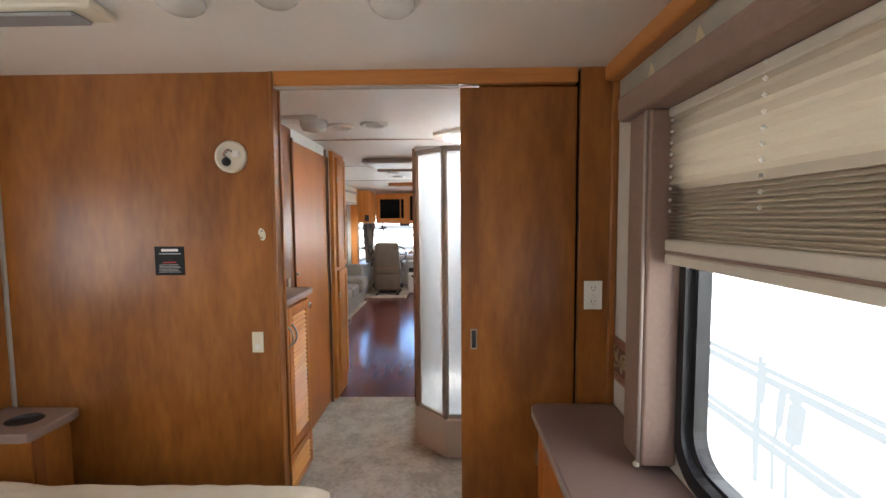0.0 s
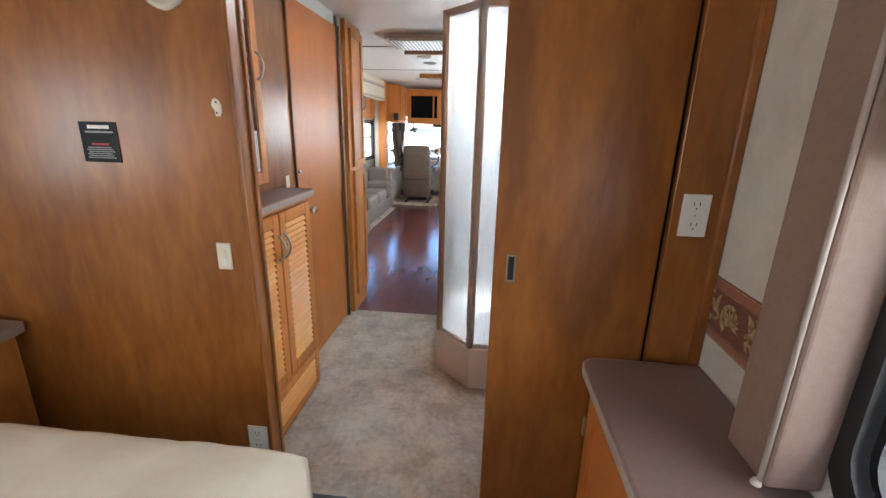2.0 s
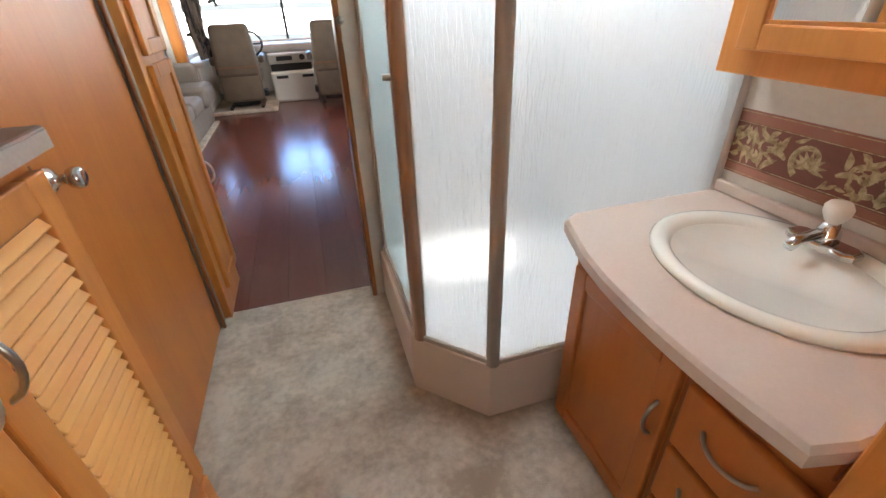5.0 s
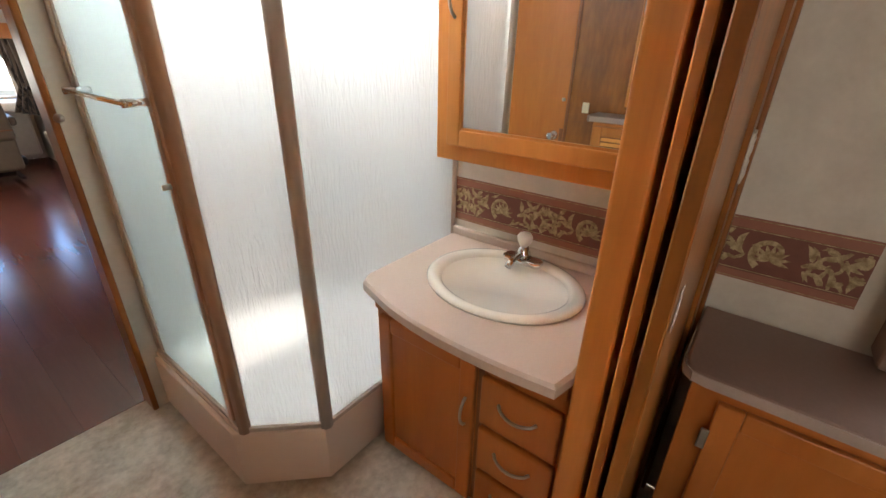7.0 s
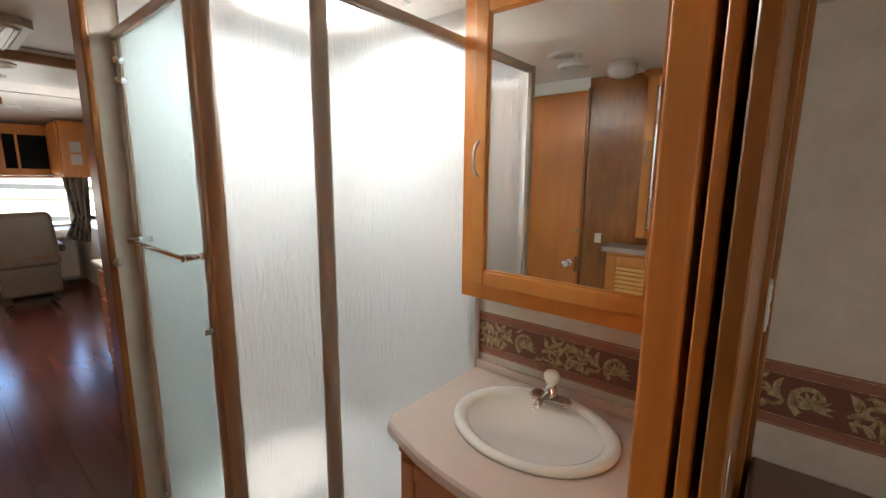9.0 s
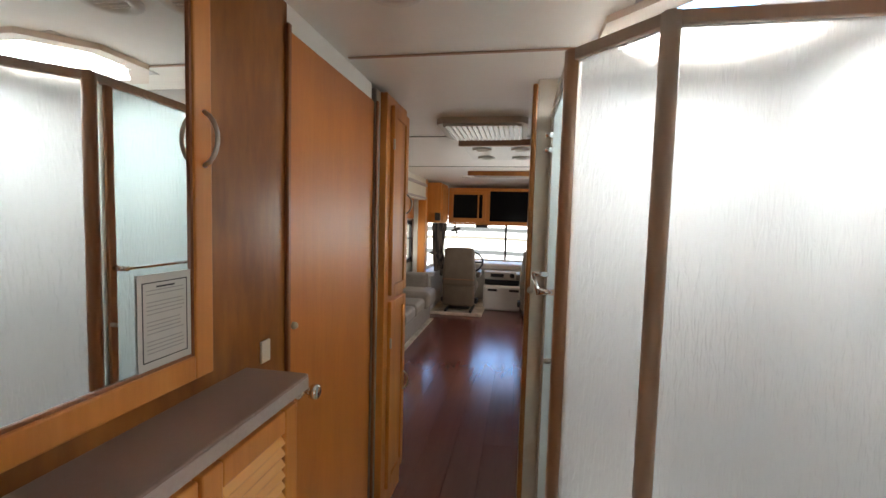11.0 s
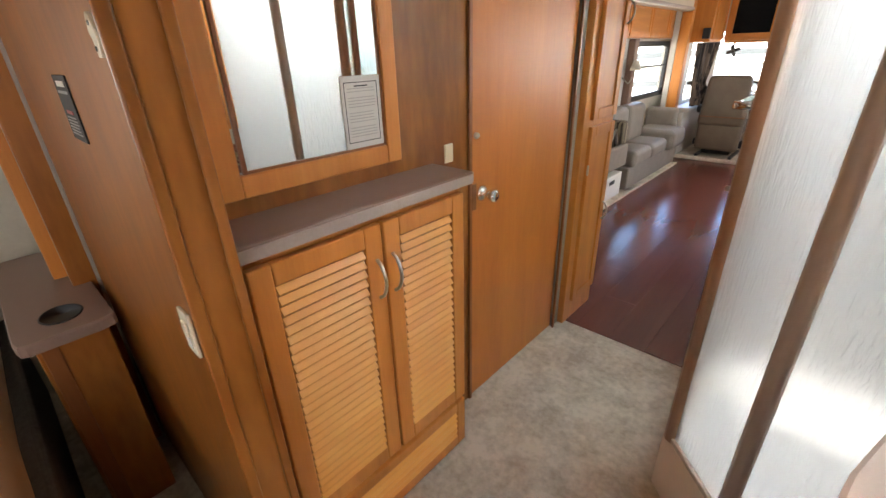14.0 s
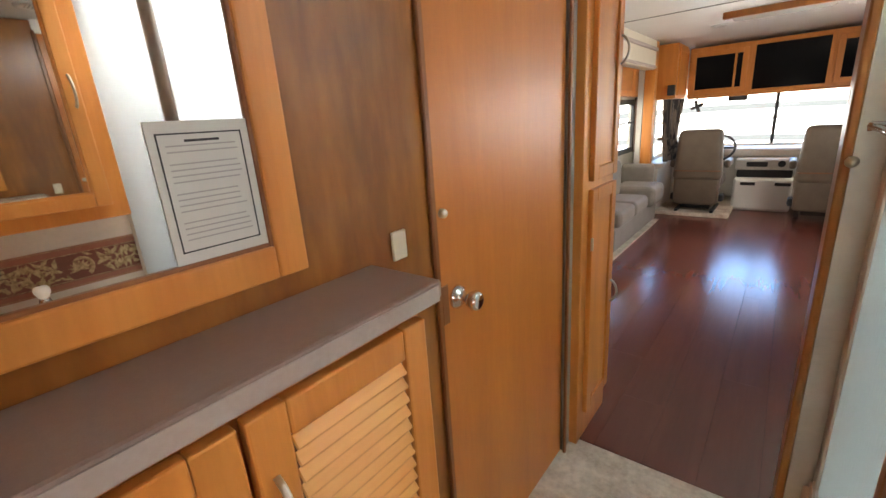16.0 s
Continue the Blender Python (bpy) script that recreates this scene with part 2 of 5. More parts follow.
# daylight on things outdoors is put in as emission; none is a lamp
M_OUT = shader("glowing_outdoors", glow((1.0, 0.99, 0.97), 4.5))
M_SKY = shader("blue_sky_glow", glow((0.24, 0.50, 1.0), 7.5))
M_OUT_GREY = shader("glowing_grey_band", glow((0.70, 0.74, 0.76), 0.8))
M_OUT_TAN = shader("glowing_tan_band", glow((0.85, 0.78, 0.68), 1.25))
M_OUT_PALE = shader("glowing_pale_shape", glow((0.84, 0.90, 0.93), 0.74))

# ---- builders ----


def thing(name, at, label, category, group="", kind=""):
    ob = new(name)
    ob.location = at
    return tagged(ob, label, category, group, kind)


def put(name, data, material, at=(0, 0, 0), parent=None, rot=None, smooth=False):
    """An object in world coordinates, or a part hung under its thing."""
    ob = new(name, data)
    if material is not None:
        data.materials.append(material)
    m = Matrix.Translation(at)
    if rot:
        m = m @ Euler([radians(a) for a in rot]).to_matrix().to_4x4()
    if parent is not None:
        ob.parent = parent
        ob.matrix_parent_inverse = Matrix.Identity(4)
        up, base = parent, Vector((0, 0, 0))
        while up is not None:
            base += up.location
            up = up.parent
        m = Matrix.Translation(-base) @ m
    ob.matrix_basis = m
    if smooth:
        for poly in data.polygons:
            poly.use_smooth = True
    return ob


def finish(bm, name):
    bmesh.ops.recalc_face_normals(bm, faces=bm.faces)
    me = bpy.data.meshes.new(name)
    bm.to_mesh(me)
    bm.free()
    return me


def box_mesh(name, sx, sy, sz, bevel=0.002, seg=1):
    bm = bmesh.new()
    bmesh.ops.create_cube(bm, size=1)
    bmesh.ops.scale(bm, vec=(sx, sy, sz), verts=bm.verts)
    b = min(bevel, 0.45 * min(sx, sy, sz))
    if b > 0:
        bmesh.ops.bevel(bm, geom=bm.edges[:], offset=b, segments=seg, profile=0.5, affect="EDGES")
    return finish(bm, name)


def box(name, x0, x1, y0, y1, z0, z1, material, bevel=0.002, parent=None, seg=1, rot=None):
    me = box_mesh(name, x1 - x0, y1 - y0, z1 - z0, bevel, seg)
    return put(name, me, material, ((x0 + x1) / 2, (y0 + y1) / 2, (z0 + z1) / 2), parent, rot, smooth=False)


def prism(name, pts, lo, hi, material, axis="z", bevel=0.0, seg=2, parent=None):
    """A polygon pushed along an axis; its points are (x, y), (y, z) for axis x or (x, z) for axis y."""
    cx, cy = sum(p[0] for p in pts) / len(pts), sum(p[1] for p in pts) / len(pts)
    bm = bmesh.new()
    h = (hi - lo) / 2

    def v(p, d):
        a, b = p[0] - cx, p[1] - cy
        return {"z": (a, b, d), "x": (d, a, b), "y": (a, d, b)}[axis]
    lo_v = [bm.verts.new(v(p, -h)) for p in pts]
    hi_v = [bm.verts.new(v(p, h)) for p in pts]
    bm.faces.new(lo_v)
    bm.faces.new(hi_v)
    n = len(pts)
    for i in range(n):
        bm.faces.new((lo_v[i], lo_v[(i + 1) % n], hi_v[(i + 1) % n], hi_v[i]))
    bmesh.ops.recalc_face_normals(bm, faces=bm.faces)
    if bevel:
        caps = [e for e in bm.edges if any(len(f.verts) == n for f in e.link_faces)] if n > 4 else bm.edges[:]
        bmesh.ops.bevel(bm, geom=caps, offset=bevel, segments=seg, profile=0.5, affect="EDGES")
    mid = (lo + hi) / 2
    at = {"z": (cx, cy, mid), "x": (mid, cx, cy), "y": (cx, mid, cy)}[axis]
    return put(name, finish(bm, name), material, at, parent)


def lathe(name, profile, material, at, parent=None, rot=None, steps=28, sx=1.0, sy=1.0):
    """A profile of (radius, height) turned about z, stretched by sx and sy."""
    bm = bmesh.new()
    rings = []
    for r, h in profile:
        rings.append([bm.verts.new((sx * r * math.cos(2 * math.pi * k / steps), sy * r * math.sin(2 * math.pi * k / steps), h)) for k in range(steps)])
    for a, b in zip(rings, rings[1:]):
        for k in range(steps):
            bm.faces.new((a[k], a[(k + 1) % steps], b[(k + 1) % steps], b[k]))
    if profile[0][0] > 0.0005:
        bm.faces.new(rings[0])
    if profile[-1][0] > 0.0005:
        bm.faces.new(rings[-1])
    bmesh.ops.remove_doubles(bm, verts=bm.verts, dist=0.00001)
    return put(name, finish(bm, name), material, at, parent, rot, smooth=True)


def tube(name, pts, r, material, parent=None, steps=10):
    """A round bar through points in the world."""
    o = Vector(pts[0])
    bm = bmesh.new()
    rings = []
    P = [Vector(p) - o for p in pts]
    for i, p in enumerate(P):
        d = (P[min(i + 1, len(P) - 1)] - P[max(i - 1, 0)]).normalized()
        side = d.cross(Vector((0.13, 0.31, 0.94))).normalized()
        up = side.cross(d)
        rings.append([bm.verts.new(p + r * (math.cos(2 * math.pi * k / steps) * side + math.sin(2 * math.pi * k / steps) * up)) for k in range(steps)])
    for a, b in zip(rings, rings[1:]):
        for k in range(steps):
            bm.faces.new((a[k], a[(k + 1) % steps], b[(k + 1) % steps], b[k]))
    bm.faces.new(rings[0])
    bm.faces.new(rings[-1])
    return put(name, finish(bm, name), material, o, parent, smooth=True)


def arc_handle(name, a, b, out, material, parent):
    """A bow pull from a to b that stands out by the vector out."""
    a, b, out = Vector(a), Vector(b), Vector(out)
    pts = [a.lerp(b, k / 12) + out * math.sin(math.pi * k / 12) ** 0.6 for k in range(13)]
    return tube(name, pts, 0.0048, material, parent, 8)


def wall_with_holes(name, axis, at, thick, u0, u1, z0, z1, holes, material, label):
    """A wall across one axis, with rectangular openings (u0, u1, z0, z1) cut through it; its pieces are joined in one mesh."""
    us = sorted({u0, u1, *[h[0] for h in holes], *[h[1] for h in holes]})
    zs = sorted({z0, z1, *[h[2] for h in holes], *[h[3] for h in holes]})
    bm = bmesh.new()
    for a, b in zip(us, us[1:]):
        for c, d in zip(zs, zs[1:]):
            if any(h[0] <= a and b <= h[1] and h[2] <= c and d <= h[3] for h in holes):
                continue
            lo, hi = (at, a, c), (at + thick, b, d)
            if axis == "y":
                lo, hi = (a, at, c), (b, at + thick, d)
            m = Matrix.Translation([(p + q) / 2 for p, q in zip(lo, hi)]) @ Matrix.Diagonal([q - p for p, q in zip(lo, hi)] + [1])
            bmesh.ops.create_cube(bm, size=1, matrix=m)
    bmesh.ops.remove_doubles(bm, verts=bm.verts, dist=0.0001)
    inner = [f for f in bm.faces if any(g is not f and len(set(f.verts) & set(g.verts)) == 4 for e in f.edges for g in e.link_faces)]
    if inner:
        bmesh.ops.delete(bm, geom=inner, context="FACES_ONLY")
    return tagged(put(name, finish(bm, name), material), label, "wall", kind="structure")


def framed(name, axis, s, face, u0, u1, z0, z1, w, thick, material, parent, fill=None, fill_name="panel", bevel=0.004, mid=()):
    """A door or frame of two stiles and two rails whose front lies at face, looking along s times the axis; fill: the material of the panel set in it."""
    bm = bmesh.new()
    bars = [(u0, u0 + w, z0, z1), (u1 - w, u1, z0, z1), (u0 + w, u1 - w, z0, z0 + w), (u0 + w, u1 - w, z1 - w, z1)]
    bars += [(m - 0.012, m + 0.012, z0 + w, z1 - w) for m in mid]
    cu, cz = (u0 + u1) / 2, (z0 + z1) / 2
    for a, b, c, d in bars:
        sub = bmesh.new()
        bmesh.ops.create_cube(sub, size=1)
        bmesh.ops.scale(sub, vec=(thick, b - a, d - c) if axis == "x" else (b - a, thick, d - c), verts=sub.verts)
        bmesh.ops.bevel(sub, geom=sub.edges[:], offset=min(bevel, thick * 0.3), segments=2, profile=0.5, affect="EDGES")
        du, dz = (a + b) / 2 - cu, (c + d) / 2 - cz
        bmesh.ops.translate(sub, vec=(0, du, dz) if axis == "x" else (du, 0, dz), verts=sub.verts)
        tmp = bpy.data.meshes.new("bar")
        sub.to_mesh(tmp)
        sub.free()
        bm.from_mesh(tmp)
        bpy.data.meshes.remove(tmp)
    c = face - s * thick / 2
    at = (c, cu, cz) if axis == "x" else (cu, c, cz)
    door = put(name, finish(bm, name), material, at, parent)
    if fill is not None:
        f0, f1 = sorted((face - s * thick * 0.45, face - s * thick * 0.85))
        i = w - 0.004
        if axis == "x":
            box(fill_name, f0, f1, u0 + i, u1 - i, z0 + i, z1 - i, fill, 0.001, door)
        else:
            box(fill_name, u0 + i, u1 - i, f0, f1, z0 + i, z1 - i, fill, 0.001, door)
    return door


# ---- large structure ----
FRONT, REAR = 9.75, -1.6
P = 1.91          # bedroom face of the partition
EDGE = 3.75       # where carpet meets planks

floor = tagged(box("floor", -2.6, RIGHT + 0.1, REAR - 0.1, FRONT + 0.1, -0.14, -0.03, M_DASH, 0), "plain underfloor of the coach", "floor", kind="structure")
carpet = tagged(box("carpet", -2.5, RIGHT, REAR, EDGE, -0.03, 0.0, M_CARPET, 0.003), "beige cut pile carpet with worn darker patches", "carpet", kind="structure")

SEAM = (3.33, 4.83, 6.5)



def ceiling_mesh():
    bm = bmesh.new()
    hx0, hx1, hy0, hy1 = 0.08, 0.64, 3.00, 3.44
    xs, ys = [-2.6, hx0, hx1, RIGHT + 0.1], [REAR - 0.1, hy0, hy1, FRONT + 0.1]
    for i in range(3):
        for j in range(3):
            if i == 1 and j == 1:
                continue
            lo, hi = (xs[i], ys[j], CEIL), (xs[i + 1], ys[j + 1], CEIL + 0.08)
            m = Matrix.Translation([(p + q) / 2 for p, q in zip(lo, hi)]) @ Matrix.Diagonal([q - p for p, q in zip(lo, hi)] + [1])
            bmesh.ops.create_cube(bm, size=1, matrix=m)
    return finish(bm, "ceiling")


tagged(put("ceiling", ceiling_mesh(), M_CEIL), "off-white vinyl ceiling panels", "ceiling", kind="structure")
for k, y in enumerate(SEAM):
    tagged(box("ceiling_trim", -2.4 if k else -0.87, RIGHT, y, y + 0.016, CEIL - 0.006, CEIL - 0.001, M_ALU_WOOD if k == 0 else M_GREYSTRIP, 0.002), "thin seam strip across the ceiling", "trim", kind="structure")

# outer walls
wall_with_holes("wall_right", "x", RIGHT, 0.06, REAR, FRONT, 0, CEIL, [(-0.35, 1.40, 0.80, 1.82), (5.9, 6.9, 1.1, 1.7), (8.7, 9.4, 0.8, 1.45)], M_PAPER, "mottled cream wallpapered coach wall")
wall_with_holes("wall_slide_side", "x", -1.98, 0.06, 4.10, 8.50, 0, CEIL, [(7.12, 8.37, 0.86, 1.46)], M_LIVPAPER, "pale wallpapered wall behind the sofa")
wall_with_holes("wall_left", "x", -2.48, 0.06, REAR, 4.10, 0, CEIL, [(-0.25, 0.85, 1.05, 1.65)], M_LIVPAPER, "pale wallpapered slide-out wall")
wall_with_holes("wall_front_left", "x", LEFT - 0.06, 0.06, 8.0, FRONT, 0, CEIL, [(8.75, 9.5, 0.72, 1.5)], M_LIVPAPER, "pale coach wall beside the driver")
wall_with_holes("wall_rear", "y", REAR - 0.06, 0.06, -2.48, RIGHT + 0.06, 0, CEIL, [(-1.2, 0.1, 1.17, 1.73)], M_PAPER, "mottled cream rear wall")
wall_with_holes("wall_front", "y", FRONT, 0.06, LEFT - 0.06, RIGHT + 0.06, 0, CEIL, [(-1.62, 0.72, 0.80, 1.60)], M_DASH, "front wall round the windscreen")
tagged(box("wall_slide_front", -1.98, LEFT - 0.06, 8.50, 8.56, 0, CEIL, M_LIVPAPER, 0), "end wall of the slide-out", "wall", kind="structure")
tagged(box("wall_slide_rear", -2.48, -1.0, 4.06, 4.10, 0, CEIL, M_LIVPAPER, 0), "end wall behind the pantry", "wall", kind="structure")
tagged(box("wall_closet_back", -2.42, -0.90, P + 0.053, P + 0.058, 0, CEIL, M_WALL, 0), "wood panel behind the partition", "wall", kind="structure")

# partition between bedroom and bath
tagged(box("wall_partition", -1.70, -0.580, P, P + 0.052, 0, CEIL, M_WALL, 0.001), "cherry wood-grain partition wall", "wall", kind="structure")
tagged(box("door_jamb", -0.580, -0.570, P - 0.004, P + 0.066, 0, CEIL, M_WALL, 0.002), "flat cherry wood door jamb", "trim", kind="structure")
for y0, y1 in ((P - 0.013, P + 0.007), (P + 0.053, P + 0.070)):
    tagged(box("jamb_bead", -0.5698, -0.562, y0, y1, 0, CEIL, M_WALL, 0.0037, seg=3), "rounded cherry wood bead on the door jamb", "trim", kind="structure")
tagged(box("track_strip", -0.561, 0.176, P - 0.004, P + 0.03, 2.044, 2.0515, M_ALU, 0.001), "metal edge of the sliding door track", "trim", kind="structure")
tagged(box("door_header", -0.561, 0.64, P - 0.008, P + 0.03, 2.052, CEIL, M_MAPLE_H, 0.003), "cherry wood header over the sliding door", "trim", kind="structure")
tagged(box("header_track", -0.561, 0.64, P + 0.03, P + 0.17, 2.098, CEIL, M_DARK_EDGE, 0.002), "dark track for the sliding door leaves", "trim", kind="structure")
tagged(box("wall_panel_right", 0.652, 0.775, P - 0.006, P + 0.02, 0, CEIL, M_WALL, 0.002), "cherry wood panel beside the sliding door", "wall", kind="structure")
tagged(box("corner_trim", 0.770, 0.80, P - 0.018, P + 0.022, 0, CEIL, M_WALL, 0.006, seg=2), "rounded cherry wood corner moulding", "trim", kind="structure")
tagged(box("wall_vanity_end", 0.262, RIGHT, P + 0.094, P + 0.160, 0, CEIL, M_MAPLE, 0.008, seg=3), "wood panel at the end of the vanity", "wall", kind="structure")
# solid block; its black colour stands for the shade in the pocket
tagged(box("wall_pocket_core", 0.657, RIGHT, P + 0.022, P + 0.093, 0, CEIL, M_BLACKGAP, 0), "block coloured black as the shade in the door pocket", "wall", kind="structure")

door = thing("sliding_door", (0.40, P + 0.015, 0), "cherry wood sliding door left open with flush pull", "door")
box("leaf", 0.180, 0.642, P + 0.006, P + 0.035, 0.012, 2.040, M_WALL, 0.003, door)
box("second_leaf", 0.232, 0.655, P + 0.054, P + 0.076, 0.012, 2.045, M_MAPLE, 0.003, door)
framed("pull_rim", "y", -1, P + 0.003, 0.218, 0.246, 0.988, 1.072, 0.006, 0.006, M_CHROME, door, M_BLACK, "recess", 0.001)

# bath side: mirror wall, small room door, strips
tagged(box("wall_bath_left", -0.93, -0.875, 1.97, 2.915, 0, 2.10, M_WALL, 0.001), "cherry wood-grain wall behind the cabinet", "wall", kind="structure")
tagged(box("wall_over_door", -0.93, -0.885, 2.915, 3.64, 2.035, CEIL, M_CEIL, 0.001), "white wall strip above the door", "wall", kind="structure")
bath_door = thing("bath_door", (-0.88, 3.27, 0), "closed cherry wood-grain door with chrome knob", "door")
box("slab", -0.92, -0.870, 2.925, 3.632, 0.012, 2.03, M_VAN, 0.003, bath_door)
box("edge_strip", -0.875, -0.863, 2.905, 2.922, 0.0, 2.045, M_DARK_EDGE, 0.003, bath_door)
lathe("knob_rose", [(0.030, 0), (0.030, 0.004), (0.020, 0.012), (0.011, 0.016), (0.011, 0.034), (0.020, 0.040), (0.025, 0.052), (0.022, 0.064), (0.014, 0.068), (0.0, 0.066)], M_CHROME, (-0.870, 2.985, 0.955), bath_door, (0, 90, 0))
box("latch_plate", -0.871, -0.868, 2.926, 2.950, 0.90, 1.0, M_DARK_EDGE, 0.001, bath_door)
lathe("lock", [(0.011, 0), (0.011, 0.008), (0.007, 0.014), (0, 0.014)], M_NICKEL, (-0.870, 2.945, 1.172), bath_door, (0, 90, 0), 14)
tagged(box("strip_trim", -0.93, -0.862, 3.640, 3.705, 0, 2.09, M_GREYSTRIP, 0.005), "grey vinyl door strip", "trim", kind="structure")
tagged(box("strip_trim", -0.862, -0.850, 3.632, 3.648, 0, 2.03, M_DARK_EDGE, 0.003), "dark edge beside the door", "trim", kind="structure")

pantry = thing("pantry_cabinet", (-1.1, 3.88, 0), "tall honey maple pantry with two panelled doors", "cabinet")
box("body", -1.55, -0.832, 3.708, 4.05, 0.0, 2.09, M_MAPLE, 0.003, pantry)
for z0, z1 in ((0.13, 1.095), (1.125, 2.045)):
    d = framed("door", "x", 1, -0.812, 3.765, 4.035, z0, z1, 0.05, 0.020, M_MAPLE, pantry, M_MAPLE)
    box("hinge", -0.815, -0.806, 3.758, 3.766, (z0 + z1) / 2 + 0.25, (z0 + z1) / 2 + 0.30, M_NICKEL, 0.001, d)
    arc_handle("handle", (-0.812, 4.012, (z0 + z1) / 2 - 0.05), (-0.812, 4.012, (z0 + z1) / 2 + 0.05), (0.028, 0, 0), M_NICKEL, d)

# shower end wall
tagged(box("wall_shower_end", -0.150, RIGHT, 3.655, 3.745, 0, CEIL, M_PAPER, 0.002), "cream papered wall at the shower end", "wall", kind="structure")
tagged(box("wall_end_trim", -0.172, -0.150, 3.645, 3.757, 0, CEIL - 0.02, M_WALL, 0.006, seg=2), "cherry wood corner trim", "trim", kind="structure")
k1 = thing("door_catch", (-0.18, 3.67, 1.205), "small nickel door catch on the wood trim", "catch")
lathe("stub", [(0.014, 0), (0.014, 0.004), (0.007, 0.008), (0.007, 0.02), (0.010, 0.024), (0.0, 0.028)], M_NICKEL, (-0.15, 3.645, 1.21), k1, (90, 0, 0), 14)

# ---- shower ----
shower = thing("shower_enclosure", (0.36, 3.2, 0), "neo-angle shower with rain glass and taupe frame", "shower")
base_pts = [(-0.112, 3.650), (-0.112, 3.020), (0.098, 2.806), (0.795, 2.806), (0.795, 3.650)]
prism("pan", base_pts, 0.0, 0.255, M_SHOWER, "z", 0.012, 3, shower)
sill_pts = [(-0.100, 3.650), (-0.100, 3.012), (0.104, 2.812), (0.795, 2.812), (0.795, 3.650)]
prism("sill", sill_pts, 0.2551, 0.272, M_SHOWER, "z", 0.004, 2, shower)
A, B, C = Vector((-0.082, 2.985)), Vector((0.100, 2.795)), Vector((0.785, 2.795))
D = Vector((-0.082, 3.640))


def bar(name, p, q, z0, z1, half, material):
    """A bar between two plan points, or an upright where they coincide."""
    d = (q - p)
    me = box_mesh(name, max(d.length, 0.001), 2 * half, z1 - z0, 0.003)
    mid = (p + q) / 2
    return put(name, me, material, (mid.x, mid.y, (z0 + z1) / 2), shower, (0, 0, math.degrees(math.atan2(d.y, d.x))))


TOP = 1.965
for p, q, g in ((D, A, M_RAIN_BLUE), (A, B, M_RAIN), (B, C, M_RAIN)):
    d = (q - p).normalized()
    bar("glass_pane", p + d * 0.012, q - d * 0.012, 0.285, TOP - 0.025, 0.003, g)
    bar("bottom_rail", p, q, 0.272, 0.292, 0.013, M_ALU)
    bar("top_rail", p, q, TOP - 0.032, TOP, 0.014, M_ALU)
for p, m, w in ((A, M_ALU_WOOD, 0.022), (B, M_ALU, 0.022), (C, M_ALU, 0.012), (D, M_ALU, 0.012)):
    lathe("post", [(w, 0.272), (w, TOP - 0.002)], m, (p.x, p.y, 0), shower, steps=8)
bar("door_stile", A + Vector((0, 0.045)), A + Vector((0, 0.075)), 0.29, TOP - 0.03, 0.014, M_ALU_WOOD)
bar("door_stile", D - Vector((0, 0.05)), D - Vector((0, 0.03)), 0.29, TOP - 0.03, 0.011, M_ALU)
tube("towel_bar", [(-0.145, 3.04, 1.30), (-0.145, 3.50, 1.30)], 0.0065, M_CHROME, shower)
for y in (3.05, 3.49):
    tube("bar_bracket", [(-0.085, y, 1.30), (-0.150, y, 1.30)], 0.010, M_CHROME, shower)
lathe("pivot", [(0.008, 0), (0.008, 0.02), (0.0, 0.022)], M_NICKEL, (-0.10, 3.03, 1.10), shower, (0, -90, 0), 12)
for z in (1.86, 1.80):
    lathe("hinge_pin", [(0.011, 0), (0.011, 0.03), (0.0, 0.032)], M_CHROME, (-0.085, 3.57, z), shower, (0, -90, 0), 12)
prism("tray_floor", [(-0.06, 3.636), (-0.06, 3.0), (0.112, 2.815), (0.784, 2.815), (0.784, 3.636)], 0.2722, 0.276, M_SHOWER_W, "z", 0, 1, shower)
tagged(box("shower_lining_right", 0.786, 0.799, 2.84, 3.65, 0.2722, CEIL, M_SHOWER_W, 0.002), "white shower wall lining", "wall", kind="structure")
tagged(box("shower_lining_end", -0.07, 0.786, 3.640, 3.654, 0.2722, CEIL, M_SHOWER_W, 0.002), "white shower wall lining", "wall", kind="structure")
tagged(box("shower_strip", 0.776, 0.799, 2.792, 2.838, 0.0, TOP, M_GREYSTRIP, 0.003), "grey strip between shower and vanity wall", "trim", kind="structure")

# skylight well over the shower
sk = thing("skylight", (0.36, 3.22, CEIL), "octagonal white skylight well with beige rim", "skylight")


def octo(x0, x1, y0, y1, c):
    return [(x0 + c, y0), (x1 - c, y0), (x1, y0 + c), (x1, y1 - c), (x1 - c, y1), (x0 + c, y1), (x0, y1 - c), (x0, y0 + c)]


def ring(name, outer, inner, z0, z1, material, parent):
    bm = bmesh.new()
    n = len(outer)
    loops = [[bm.verts.new((p[0], p[1], z)) for p in pts] for pts, z in ((outer, z0), (inner, z0), (inner, z1), (outer, z1))]
    for a, b in zip(loops, loops[1:] + loops[:1]):
        for k in range(n):
            bm.faces.new((a[k], a[(k + 1) % n], b[(k + 1) % n], b[k]))
    return put(name, finish(bm, name), material, (0, 0, 0), parent)


ring("rim", octo(0.02, 0.70, 2.955, 3.485, 0.16), octo(0.09, 0.63, 3.01, 3.43, 0.13), CEIL - 0.022, CEIL - 0.001, M_SHOWER, sk)
ring("well", octo(0.085, 0.635, 3.005, 3.435, 0.0), octo(0.10, 0.62, 3.02, 3.42, 0.12), CEIL - 0.0005, CEIL + 0.13, M_SHOWER_W, sk)

